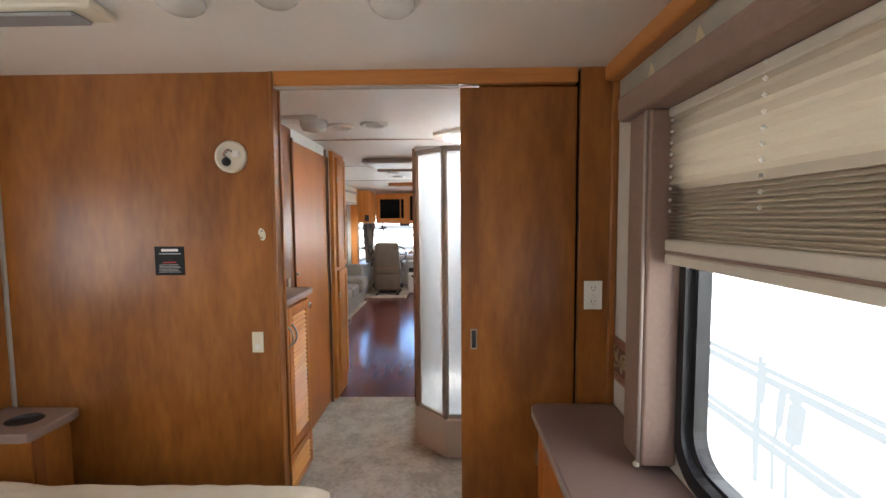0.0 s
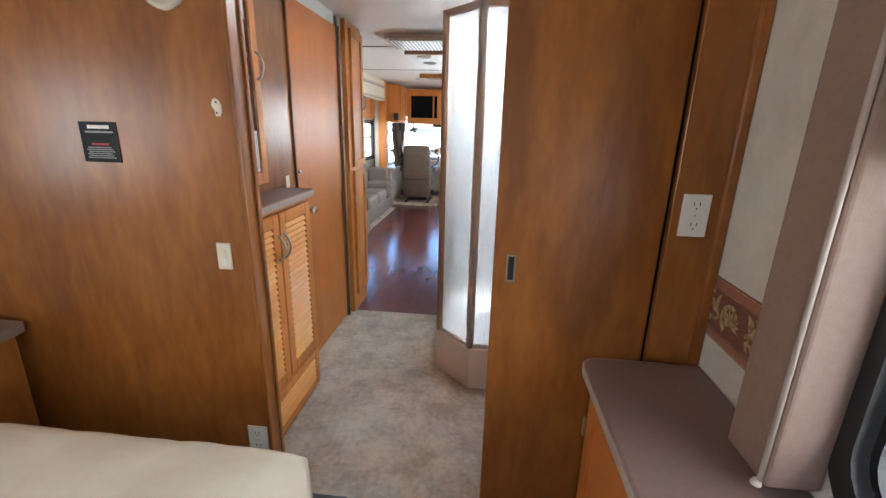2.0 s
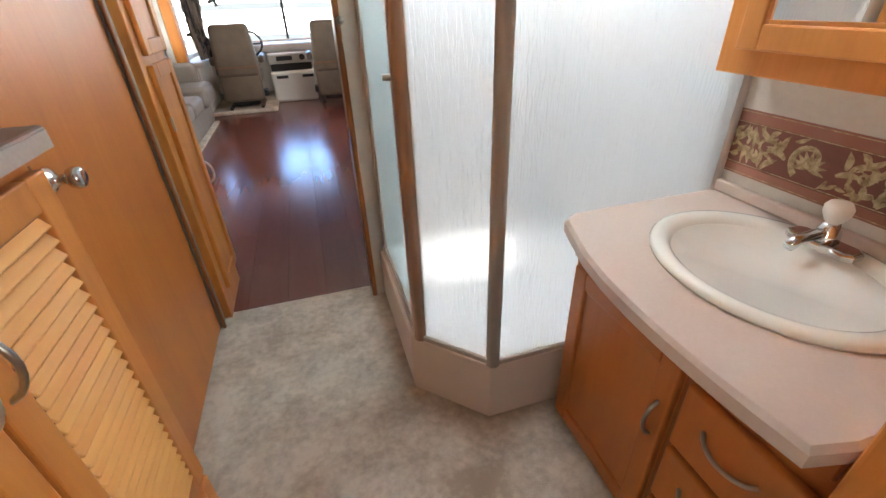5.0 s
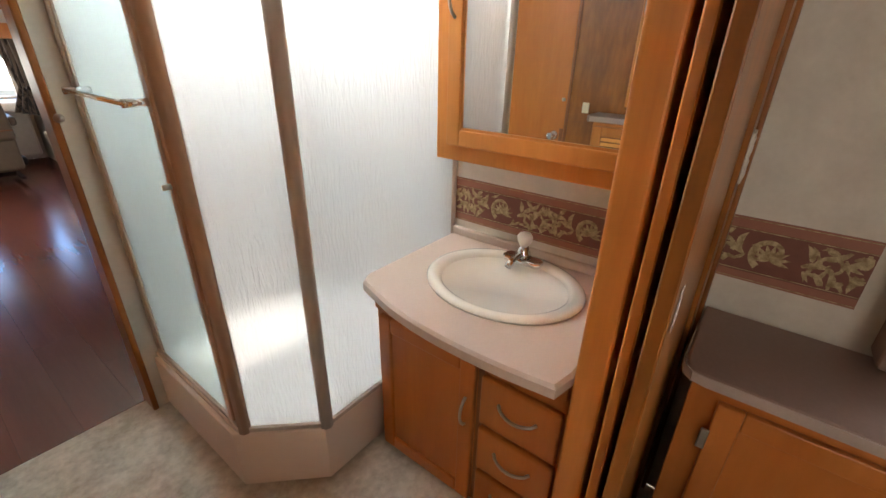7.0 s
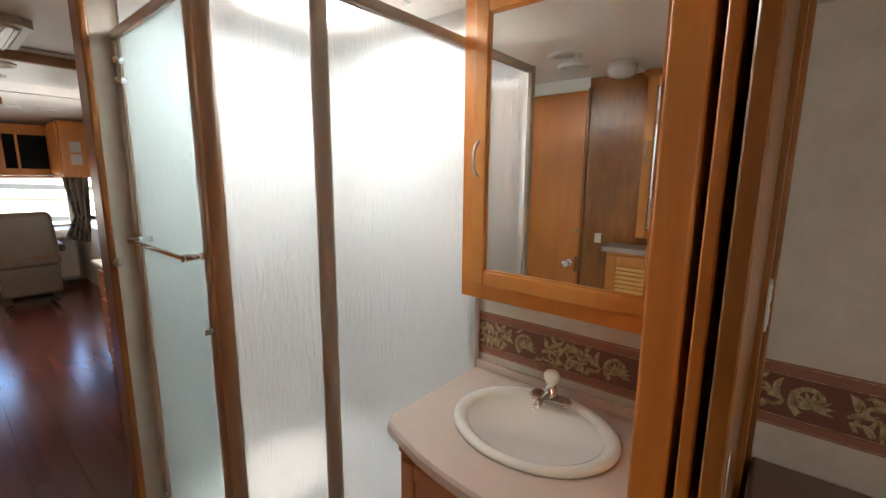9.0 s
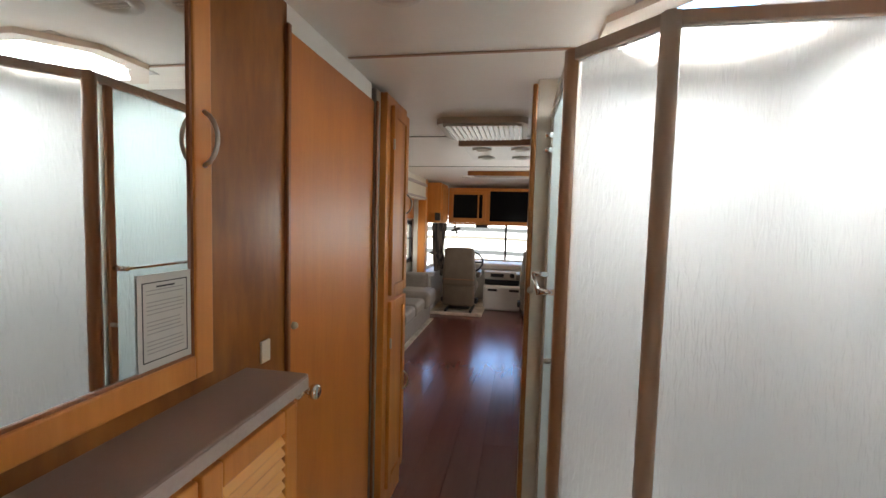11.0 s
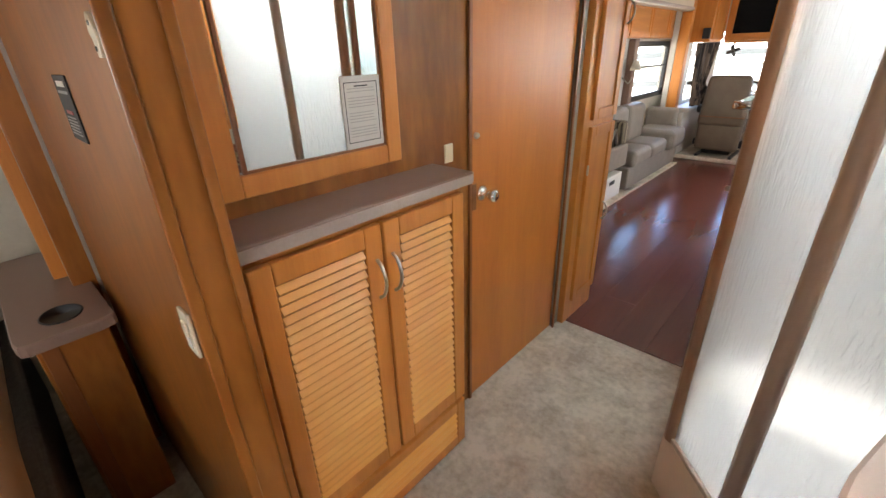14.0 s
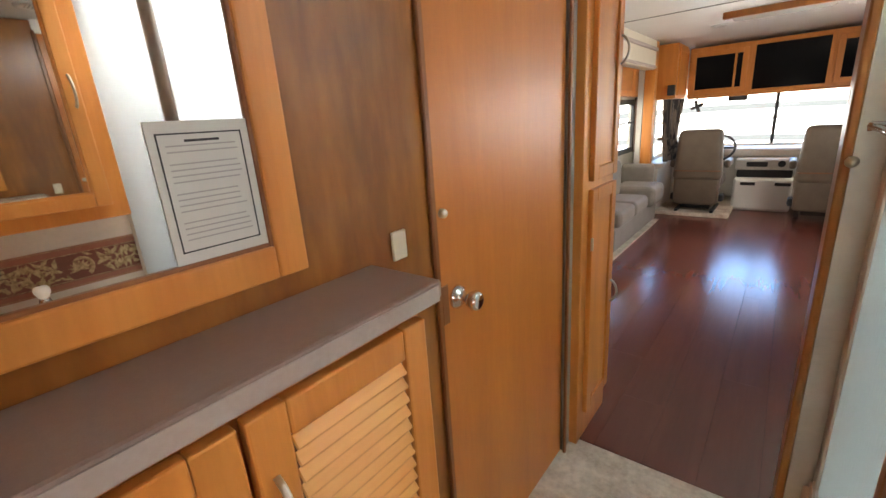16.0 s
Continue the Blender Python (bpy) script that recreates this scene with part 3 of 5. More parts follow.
# ---- louvred cabinet and mirror ----
cab = thing("louvred_cabinet", (-0.79, 2.37, 0), "honey maple cabinet with louvred doors and taupe top", "cabinet")
box("body", -0.872, -0.735, 1.972, 2.700, 0.04, 1.078, M_MAPLE, 0.003, cab)
box("toe_kick", -0.87, -0.745, 2.05, 2.69, 0.0, 0.039, M_WALL, 0.002, cab)
prism("worktop", [(-0.874, 1.970), (-0.698, 1.970), (-0.698, 2.715), (-0.705, 2.728), (-0.874, 2.728)], 1.084, 1.118, M_TAUPE, "z", 0.006, 2, cab)
prism("worktop_edge", [(-0.697, 1.972), (-0.6955, 1.972), (-0.6955, 2.712), (-0.697, 2.712)], 1.086, 1.113, M_TAUPE_EDGE, "z", 0, 1, cab)


def louvre_door(u0, u1, z0, z1, w, n, hy):
    # the fill is darker than the door, to deepen the shade between slats
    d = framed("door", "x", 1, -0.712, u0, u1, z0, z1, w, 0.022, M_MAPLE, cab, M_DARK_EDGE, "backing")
    step = (z1 - z0 - 2 * w) / n
    me = box_mesh("slat", 0.0055, u1 - u0 - 2 * w - 0.004, step * 1.04, 0.0018)
    me.materials.append(M_LOUVER)
    for k in range(n):
        put("slat", me, None, (-0.7195, (u0 + u1) / 2, z0 + w + step * (k + 0.5)), d, (0, -38, 0))
    if hy:
        arc_handle("handle", (-0.712, hy, z1 - 0.20), (-0.712, hy, z1 - 0.09), (0.03, 0, 0), M_NICKEL, d)
    return d


louvre_door(2.035, 2.372, 0.285, 1.060, 0.052, 26, 2.350)
louvre_door(2.380, 2.690, 0.285, 1.060, 0.052, 26, 2.402)
louvre_door(2.035, 2.690, 0.060, 0.268, 0.042, 5, 0)

mir = thing("framed_mirror", (-0.86, 2.33, 1.16), "honey maple mirror door hung above the cabinet", "mirror")
md = framed("frame", "x", 1, -0.848, 2.072, 2.580, 1.160, 2.060, 0.050, 0.024, M_MAPLE, mir)
box("mirror_glass", -0.866, -0.858, 2.125, 2.540, 1.20, 2.02, M_MIRROR, 0.0, md)
framed("inner_bead", "x", 1, -0.853, 2.131, 2.534, 1.206, 2.014, 0.010, 0.008, M_DARK_EDGE, md, bevel=0.002)
arc_handle("handle", (-0.848, 2.556, 1.60), (-0.848, 2.556, 1.71), (0.032, 0, 0), M_NICKEL, md)
box("light_cove", -0.874, -0.842, 2.045, 2.60, 2.062, 2.098, M_MAPLE_H, 0.003, mir)

note = thing("printed_notice", (-0.856, 2.47, 1.222), "printed notice sheet tucked in the mirror", "paper")
box("sheet", -0.8565, -0.8555, 2.402, 2.524, 1.216, 1.390, M_PAPERSHEET, 0, note)
framed("border_line", "x", 1, -0.8548, 2.411, 2.514, 1.230, 1.376, 0.0018, 0.0006, M_INK_D, note, bevel=0)
zz = 1.368
box("heading", -0.8552, -0.8548, 2.442, 2.484, zz - 0.003, zz, M_INK_D, 0, note)
random.seed(4)
for k in range(17):
    if k in (2, 7, 12):
        continue
    zz = 1.360 - k * 0.0072
    box("text_line", -0.8552, -0.8548, 2.420, 2.507 - random.random() * 0.012, zz, zz + 0.0018, M_INK, 0, note)

sw2 = thing("wall_switch", (-0.874, 2.80, 1.10), "small ivory switch plate on wood wall", "switch")
box("plate", -0.875, -0.868, 2.785, 2.825, 1.105, 1.165, M_IVORY, 0.002, sw2)

# ---- vanity ----
van = thing("vanity_cabinet", (0.56, 2.43, 0), "cherry vanity with door, drawers and beige top", "vanity")
top_pts = [(0.795, 2.078), (0.795, 2.808), (0.334, 2.808), (0.302, 2.800), (0.282, 2.774), (0.256, 2.690), (0.229, 2.600), (0.213, 2.500), (0.206, 2.400), (0.206, 2.300), (0.211, 2.200), (0.220, 2.120), (0.226, 2.078)]
box("body", 0.350, 0.793, 2.09, 2.788, 0.004, 0.700, M_VAN, 0.003, van)
vd = framed("door", "x", -1, 0.326, 2.366, 2.762, 0.018, 0.612, 0.054, 0.023, M_VAN, van, M_VAN, bevel=0.006)
arc_handle("handle", (0.326, 2.392, 0.36), (0.326, 2.392, 0.47), (-0.028, 0, 0), M_NICKEL, vd)
for z0, z1 in ((0.014, 0.184), (0.202, 0.378), (0.396, 0.578)):
    dr = box("drawer_front", 0.328, 0.349, 2.096, 2.344, z0, z1, M_VAN, 0.007, van, 3)
    arc_handle("handle", (0.328, 2.16, (z0 + z1) / 2 + 0.02), (0.328, 2.28, (z0 + z1) / 2 + 0.02), (-0.026, 0, -0.012), M_NICKEL, dr)
# thin dark strips on the body: shade of the gaps put in as colour
box("divider_groove", 0.3485, 0.3498, 2.346, 2.364, 0.012, 0.615, M_DARK_EDGE, 0, van)
for z in (0.185, 0.379):
    box("drawer_groove", 0.3485, 0.3498, 2.096, 2.344, z, z + 0.016, M_DARK_EDGE, 0, van)
box("apron", 0.334, 0.349, 2.094, 2.782, 0.628, 0.698, M_VAN, 0.003, van)
box("backsplash", 0.778, 0.797, 2.078, 2.79, 0.7575, 0.792, M_BEIGE_TOP, 0.006, van, 2)


SX, SY, RX, RY = 0.553, 2.422, 0.212, 0.256


def top_with_hole():
    """The worktop with an oval hole for the basin."""
    bm = bmesh.new()
    n = 48
    cx, cy = SX, SY
    outer, inner = [], []
    m = len(top_pts)
    for k in range(n):
        a = 2 * math.pi * k / n
        dx, dy = math.cos(a), math.sin(a)
        best = None
        for i in range(m):
            (x1, y1), (x2, y2) = top_pts[i], top_pts[(i + 1) % m]
            den = dx * (y2 - y1) - dy * (x2 - x1)
            if abs(den) < 1e-9:
                continue
            t = ((x1 - cx) * (y2 - y1) - (y1 - cy) * (x2 - x1)) / den
            u = ((x1 - cx) * dy - (y1 - cy) * dx) / den
            if t > 0 and -1e-6 <= u <= 1 + 1e-6 and (best is None or t < best):
                best = t
        outer.append((cx + dx * best, cy + dy * best))
        inner.append((cx + (RX - 0.012) * dx, cy + (RY - 0.012) * dy))
    for corner in top_pts[:3]:
        k = min(range(n), key=lambda i: (outer[i][0] - corner[0]) ** 2 + (outer[i][1] - corner[1]) ** 2)
        outer[k] = corner
    z0, z1, e = 0.718, 0.757, 0.009
    def shrink(p):
        return (p[0] + (cx - p[0]) * 0.022, p[1] + (cy - p[1]) * 0.022)
    loops = []
    for pts, z in ((inner, z0), (outer, z0 + 0.004), (outer, z1 - e), ([shrink(p) for p in outer], z1), (inner, z1)):
        loops.append([bm.verts.new((p[0] - cx, p[1] - cy, z)) for p in pts])
    for a, b in zip(loops, loops[1:] + loops[:1]):
        for k in range(n):
            bm.faces.new((a[k], a[(k + 1) % n], b[(k + 1) % n], b[k]))
    return finish(bm, "worktop")


put("worktop", top_with_hole(), M_BEIGE_TOP, (SX, SY, 0), van)
basin = thing("wash_basin", (SX, SY, 0.757), "oval cream drop-in wash basin", "sink")
lathe("bowl", [(1.0, 0.0), (1.01, 0.008), (0.985, 0.016), (0.93, 0.019), (0.87, 0.016), (0.82, 0.008), (0.79, -0.012), (0.74, -0.05), (0.62, -0.095), (0.42, -0.122), (0.16, -0.13), (0.0, -0.131)], M_CERAMIC, (SX, SY, 0.758), basin, None, 56, RX, RY)
lathe("drain", [(0.022, 0), (0.022, 0.003), (0.014, 0.004), (0.010, 0.001), (0, 0.001)], M_CHROME, (SX + 0.02, SY, 0.629), basin, None, 20)
tap = thing("faucet", (0.70, SY + 0.01, 0.775), "chrome single-lever faucet with clear knob", "faucet")
prism("deck_plate", [(0.685, SY - 0.06), (0.672, SY - 0.045), (0.672, SY + 0.065), (0.685, SY + 0.08), (0.715, SY + 0.08), (0.728, SY + 0.065), (0.728, SY - 0.045), (0.715, SY - 0.06)], 0.772, 0.792, M_CHROME, "z", 0.006, 2, tap)
lathe("body", [(0.026, 0), (0.024, 0.018), (0.018, 0.032), (0.015, 0.042), (0, 0.044)], M_CHROME, (0.70, SY + 0.01, 0.790), tap, None, 20)
tube("spout", [(0.70, SY + 0.01, 0.806), (0.66, SY + 0.01, 0.812), (0.615, SY + 0.01, 0.806), (0.595, SY + 0.01, 0.796)], 0.012, M_CHROME, tap)
lathe("knob", [(0.012, 0), (0.018, 0.008), (0.025, 0.022), (0.026, 0.036), (0.020, 0.046), (0.0, 0.048)], M_WHITE, (0.70, SY + 0.01, 0.832), tap, None, 10)

med = thing("medicine_cabinet", (0.71, 2.42, 1.095), "honey maple medicine cabinet with mirrored door", "cabinet")
box("body", 0.632, 0.798, 2.075, 2.760, 1.095, CEIL - 0.003, M_MAPLE, 0.003, med)
mdoor = framed("door", "x", -1, 0.609, 2.100, 2.704, 1.148, 2.050, 0.050, 0.022, M_MAPLE_D, med)
box("mirror_glass", 0.6185, 0.625, 2.14, 2.665, 1.19, 2.01, M_MIRROR, 0, mdoor)
framed("inner_bead", "x", -1, 0.614, 2.149, 2.655, 1.197, 2.001, 0.009, 0.008, M_MAPLE_H, mdoor, bevel=0.002)
arc_handle("handle", (0.609, 2.680, 1.51), (0.609, 2.680, 1.62), (-0.030, 0, 0), M_NICKEL, mdoor)
lb = thing("light_bar", (0.60, 2.4, 2.06), "chrome strip light above the mirror", "lamp")
box("housing", 0.598, 0.639, 2.14, 2.69, 2.056, 2.100, M_WHITE, 0.004, lb)
tube("tube", [(0.588, 2.16, 2.072), (0.588, 2.67, 2.072)], 0.012, M_LENS, lb)

# ---- wallpaper borders ----


def scroll_mesh(length, height):
    """Printed acanthus scrolls with a shell in each repeat, as thin raised shapes in the plane of length and height."""
    rng = random.Random(11)
    verts, faces = [], []

    def poly(pts):
        k = len(verts)
        verts.extend((-1.5e-5 * (len(faces) % 70), p[0], p[1]) for p in pts)
        faces.append(tuple(range(k, k + len(pts))))

    def leaf(x, y, ang, ln, wd, bend):
        left, right = [], []
        for i in range(7):
            t = i / 6
            a = ang + bend * t
            cx, cy = x + ln * t * math.cos(ang + bend * t * 0.5), y + ln * t * math.sin(ang + bend * t * 0.5)
            w = wd * math.sin(math.pi * min(1, 0.12 + 0.88 * t)) * (1 - 0.25 * t)
            left.append((cx - w * math.sin(a), cy + w * math.cos(a)))
            right.append((cx + w * math.sin(a), cy - w * math.cos(a)))
        for i in range(6):
            poly([left[i], left[i + 1], right[i + 1], right[i]])

    def spiral(x, y, r, start, turn):
        prev = None
        for i in range(19):
            t = i / 18
            a, rr, w = start + turn * t, r * (1 - 0.82 * t), r * 0.17 * (1 - 0.5 * t)
            cur = ((x + (rr - w) * math.cos(a), y + (rr - w) * math.sin(a)), (x + (rr + w) * math.cos(a), y + (rr + w) * math.sin(a)))
            if prev:
                poly([prev[0], prev[1], cur[1], cur[0]])
            prev = cur

    h = height
    rep = h * 2.75
    n = int(length / rep) + 2
    for k in range(-1, n):
        x0 = (k + 0.55) * rep
        for i in range(9):
            a = radians(-10 + 200 * i / 8)
            leaf(x0 + 0.02 * h, -0.12 * h, a, 0.36 * h, 0.052 * h, 0.1)
        spiral(x0 + 0.02 * h, 0.02 * h, 0.40 * h, radians(-60), radians(300))
        for sgn in (1, -1):
            for j, (dx, dy, ang, ln) in enumerate(((0.5, -0.1, 40, 0.5), (0.62, 0.05, 75, 0.36), (0.8, 0.16, 10, 0.5), (0.72, -0.18, -30, 0.42), (1.0, -0.12, -75, 0.32), (1.12, 0.06, 35, 0.4), (1.3, -0.05, -35, 0.42), (1.38, 0.12, 60, 0.28), (0.92, 0.27, 120, 0.22), (1.2, -0.24, -140, 0.24))):
                jit = rng.uniform(-8, 8)
                a = radians(ang + jit)
                if sgn < 0:
                    a = math.pi - a
                leaf(x0 + sgn * dx * h, dy * h, a, ln * h, 0.070 * h, rng.uniform(0.5, 1.1) * sgn * (1 if dy > 0 else -1))
            for e in range(16):
                t = rng.uniform(0.35, 1.4)
                dy = rng.uniform(-0.34, 0.34)
                leaf(x0 + sgn * t * h, dy * h, rng.uniform(0, 2 * math.pi), rng.uniform(0.2, 0.34) * h, 0.045 * h, rng.uniform(-1.4, 1.4))
            spiral(x0 + sgn * 0.95 * h, 0.02 * h, 0.25 * h, radians(200 if sgn > 0 else -20), sgn * radians(-430))
    me = bpy.data.meshes.new("scrolls")
    keep = [f for f in faces if all(0 < verts[i][1] < length and abs(verts[i][2]) < 0.47 * h for i in f)]
    me.from_pydata(verts, [], keep)
    me.update()
    return me


def border(name, x, s, y0, y1, z0, z1):
    """A printed band on a wall across x; s: the side on which it shows."""
    b = tagged(box(name, *sorted((x, x + s * 0.002)), y0, y1, z0, z1, M_BORDER, 0), "maroon wallpaper border with gold scrolls", "border", kind="structure")
    f = x + s * 0.002
    for a, c in ((z0, z0 + 0.026), (z1 - 0.030, z1)):
        box("edge_band", *sorted((f, f + s * 0.001)), y0, y1, a, c, M_BORDER_EDGE, 0, b)
    for c in (z0 + 0.029, z1 - 0.033, z0 + 0.004, z1 - 0.006):
        box("line", *sorted((f, f + s * 0.0014)), y0, y1, c, c + 0.002, M_SCROLL, 0, b)
    ob = put("scrolls", scroll_mesh(y1 - y0, (z1 - z0) * 0.70), M_SCROLL, (f + s * 0.0016, y0, (z0 + z1) / 2), b)
    tagged(ob, kind="stuff")
    return b


border("border_vanity", RIGHT, -1, 2.07, 2.79, 0.818, 0.988)
border("border_bedroom", RIGHT, -1, 1.60, 1.90, 0.875, 1.050)
border("border_bedroom", RIGHT, -1, -1.55, -0.5, 0.875, 1.050)

# ---- bedroom ----
tagged(box("crown_trim", 0.735, RIGHT, REAR, P - 0.02, 2.045, CEIL - 0.001, M_MAPLE_H, 0.014, seg=3), "honey maple crown moulding", "trim", kind="structure")
leafband = tagged(box("leaf_border", RIGHT - 0.003, RIGHT - 0.001, REAR, P - 0.02, 1.90, 2.045, M_LEAF_PAPER, 0), "sage wallpaper border with cream leaves", "border", kind="structure")
for k in range(9):
    y = 1.62 - k * 0.27
    pts = [(y + 0.022 * math.sin(math.pi * t) * sgn + 0.012 * t, 1.925 + 0.10 * t) for sgn, seq in ((1, [i / 6 for i in range(7)]), (-1, [1 - i / 6 for i in range(1, 6)])) for t in seq]
    prism("leaf", pts, RIGHT - 0.0055, RIGHT - 0.0035, M_LEAF, "x", 0, 1, leafband)

dresser = thing("bedroom_dresser", (0.63, 0.5, 0), "maple base cabinet with taupe laminate top", "dresser")
prism("worktop", [(0.798, -0.9), (0.798, 1.888), (0.510, 1.888), (0.482, 1.882), (0.464, 1.866), (0.456, 1.838), (0.456, -0.9)], 0.738, 0.772, M_TAUPE, "z", 0.008, 2, dresser)
prism("worktop_edge", [(0.4545, -0.9), (0.4545, 1.836), (0.460, 1.866), (0.480, 1.886), (0.512, 1.892), (0.70, 1.892), (0.70, 1.8885), (0.512, 1.8885), (0.482, 1.8825), (0.463, 1.8655), (0.4575, 1.836), (0.4575, -0.9)], 0.742, 0.768, M_TAUPE_EDGE, "z", 0, 1, dresser)
box("body", 0.492, 0.795, -0.88, 1.862, 0.0, 0.737, M_VAN, 0.003, dresser)
for k in range(4):
    y1 = 1.80 - k * 0.66
    d = framed("door", "x", -1, 0.474, y1 - 0.62, y1, 0.07, 0.70, 0.055, 0.018, M_VAN, dresser, M_VAN)
    box("hinge", 0.466, 0.474, y1 - 0.004, y1 + 0.014, 0.56, 0.62, M_NICKEL, 0.002, d)

# window with valance and shade
Y0, Y1, Z0, Z1 = -0.35, 1.40, 0.80, 1.82


def rounded(y0, y1, z0, z1, r, n=6):
    out = []
    for cy, cz, a0 in ((y1 - r, z1 - r, 0), (y0 + r, z1 - r, 90), (y0 + r, z0 + r, 180), (y1 - r, z0 + r, 270)):
        out += [(cy + r * math.cos(radians(a0 + 90 * k / n)), cz + r * math.sin(radians(a0 + 90 * k / n))) for k in range(n + 1)]
    return out


def frame_x(name, outer, inner, x0, x1, material, parent):
    bm = bmesh.new()
    n = len(outer)
    loops = [[bm.verts.new((x, p[0], p[1])) for p in pts] for pts, x in ((outer, x0), (inner, x0), (inner, x1), (outer, x1))]
    for a, b in zip(loops, loops[1:] + loops[:1]):
        for k in range(n):
            bm.faces.new((a[k], a[(k + 1) % n], b[(k + 1) % n], b[k]))
    return put(name, finish(bm, name), material, (0, 0, 0), parent)


win = thing("window_1", (RIGHT + 0.03, 0.5, 0.8), "black framed window with rounded corners", "window", kind="structure")
frame_x("frame", rounded(Y0 - 0.02, Y1 + 0.02, Z0 - 0.02, Z1 + 0.02, 0.12), rounded(Y0 + 0.022, Y1 - 0.022, Z0 + 0.022, Z1 - 0.022, 0.10), 0.790, 0.835, M_BLACK, win)
frame_x("inner_frame", rounded(Y0 + 0.03, Y1 - 0.03, Z0 + 0.03, Z1 - 0.03, 0.095), rounded(Y0 + 0.045, Y1 - 0.045, Z0 + 0.042, Z1 - 0.042, 0.085), 0.812, 0.85, M_BLACK, win)
pane = box("pane", 0.838, 0.842, Y0 + 0.04, Y1 - 0.04, Z0 + 0.04, Z1 - 0.04, M_GLASS, 0, win)
pane.visible_shadow = False
val = thing("window_valance", (0.75, 0.5, 1.84), "taupe padded window valance with side legs", "valance")
box("top_board", 0.676, 0.797, -0.62, 1.600, 1.826, 1.905, M_FABRIC_T, 0.012, val, 3)
for y in (1.410, -0.58):
    box("side_leg", 0.695, 0.797, y, y + 0.135, 0.79, 1.825, M_FABRIC_T, 0.010, val, 3)
    tube("cord_pipe", [(0.689, y + 0.008, 0.80), (0.689, y + 0.008, 1.82)], 0.005, M_TAUPE_EDGE, val)
    lathe("foot_knob", [(0.009, 0), (0.010, 0.006), (0.005, 0.014), (0, 0.015)], M_IVORY, (0.691, y + 0.01, 0.795), val, (0, -90, 0), 12)


def cloth(nt):
    d = nt.nodes.new("ShaderNodeBsdfDiffuse")
    d.inputs[0].default_value = (0.38, 0.315, 0.25, 1)
    t = nt.nodes.new("ShaderNodeBsdfTranslucent")
    t.inputs[0].default_value = (0.46, 0.38, 0.28, 1)
    m = nt.nodes.new("ShaderNodeMixShader")
    m.inputs[0].default_value = 0.18
    nt.links.new(d.outputs[0], m.inputs[1])
    nt.links.new(t.outputs[0], m.inputs[2])
    return m.outputs[0]


M_CLOTH = shader("pleated_shade_cloth", cloth)
shade = thing("pleated_shade", (0.77, 0.45, 1.4), "taupe pleated window shade drawn halfway down", "blind")


def pleats():
    zs = [1.822]
    while zs[-1] > 1.60:
        zs.append(zs[-1] - 0.016)
    while zs[-1] > 1.462:
        zs.append(zs[-1] - 0.0056)
    bm = bmesh.new()
    rows = []
    for k, z in enumerate(zs):
        x = 0.752 if k % 2 else 0.764 if z > 1.6 else 0.784
        rows.append([bm.verts.new((x, y, z)) for y in (-0.44, 1.452)])
    for a, b in zip(rows, rows[1:]):
        bm.faces.new((a[0], a[1], b[1], b[0]))
    return finish(bm, "pleats")


put("pleats", pleats(), M_CLOTH, (0, 0, 0), shade)
box("head_rail", 0.748, 0.785, -0.44, 1.452, 1.80, 1.824, M_RAIL, 0.003, shade)
box("bottom_rail", 0.746, 0.780, -0.44, 1.452, 1.428, 1.460, M_RAIL, 0.004, shade)
box("bottom_rail_dark", 0.748, 0.778, -0.44, 1.452, 1.420, 1.4275, M_FABRIC_T, 0.001, shade)
box("lower_rail", 0.746, 0.780, -0.44, 1.452, 1.392, 1.4195, M_RAIL, 0.004, shade)
for y in (1.392, 1.048, 0.2):
    for k in range(10):
        lathe("cord_bead", [(0.0, 0), (0.0056, 0.006), (0.0, 0.012)], M_WHITE, (0.7475, y, 1.812 - k * 0.031), shade, None, 6)

# partition fittings
pl = thing("warning_plaque", (-1.014, P, 1.30), "black plaque with red and grey writing bars", "sign")
box("plate", -1.074, -0.952, P - 0.003, P, 1.300, 1.418, M_INK_BLACK, 0.001, pl)
box("title_bar", -1.045, -0.975, P - 0.004, P - 0.003, 1.398, 1.408, M_WHITE, 0, pl)
box("subtitle_bar", -1.055, -0.965, P - 0.004, P - 0.003, 1.386, 1.391, M_GREYLABEL, 0, pl)
box("red_bar", -1.040, -0.985, P - 0.004, P - 0.003, 1.350, 1.356, M_REDLABEL, 0, pl)
for k in range(6):
    box("text_bar", -1.058 + 0.004 * (k % 2), -0.968 - 0.005 * (k % 3), P - 0.004, P - 0.003, 1.312 + 0.006 * k, 1.3145 + 0.006 * k, M_GREYLABEL, 0, pl)
det = thing("open_detector_base", (-0.74, P, 1.777), "round white detector base with exposed wiring", "detector")
lathe("ring", [(0.064, 0), (0.064, 0.010), (0.058, 0.016), (0.050, 0.014), (0.048, 0.005)], M_IVORY, (-0.74, P, 1.777), det, (90, 0, 0), 36)
lathe("back_disc", [(0.050, 0.0), (0.050, 0.004)], M_TAUPE_EDGE, (-0.74, P, 1.777), det, (90, 0, 0), 30)
lathe("black_plug", [(0.017, 0), (0.017, 0.012), (0.012, 0.018), (0, 0.018)], M_BLACK, (-0.757, P - 0.004, 1.757), det, (90, 0, 0), 16)
box("terminal", -0.732, -0.705, P - 0.016, P - 0.004, 1.775, 1.800, M_WHITE, 0.002, det)
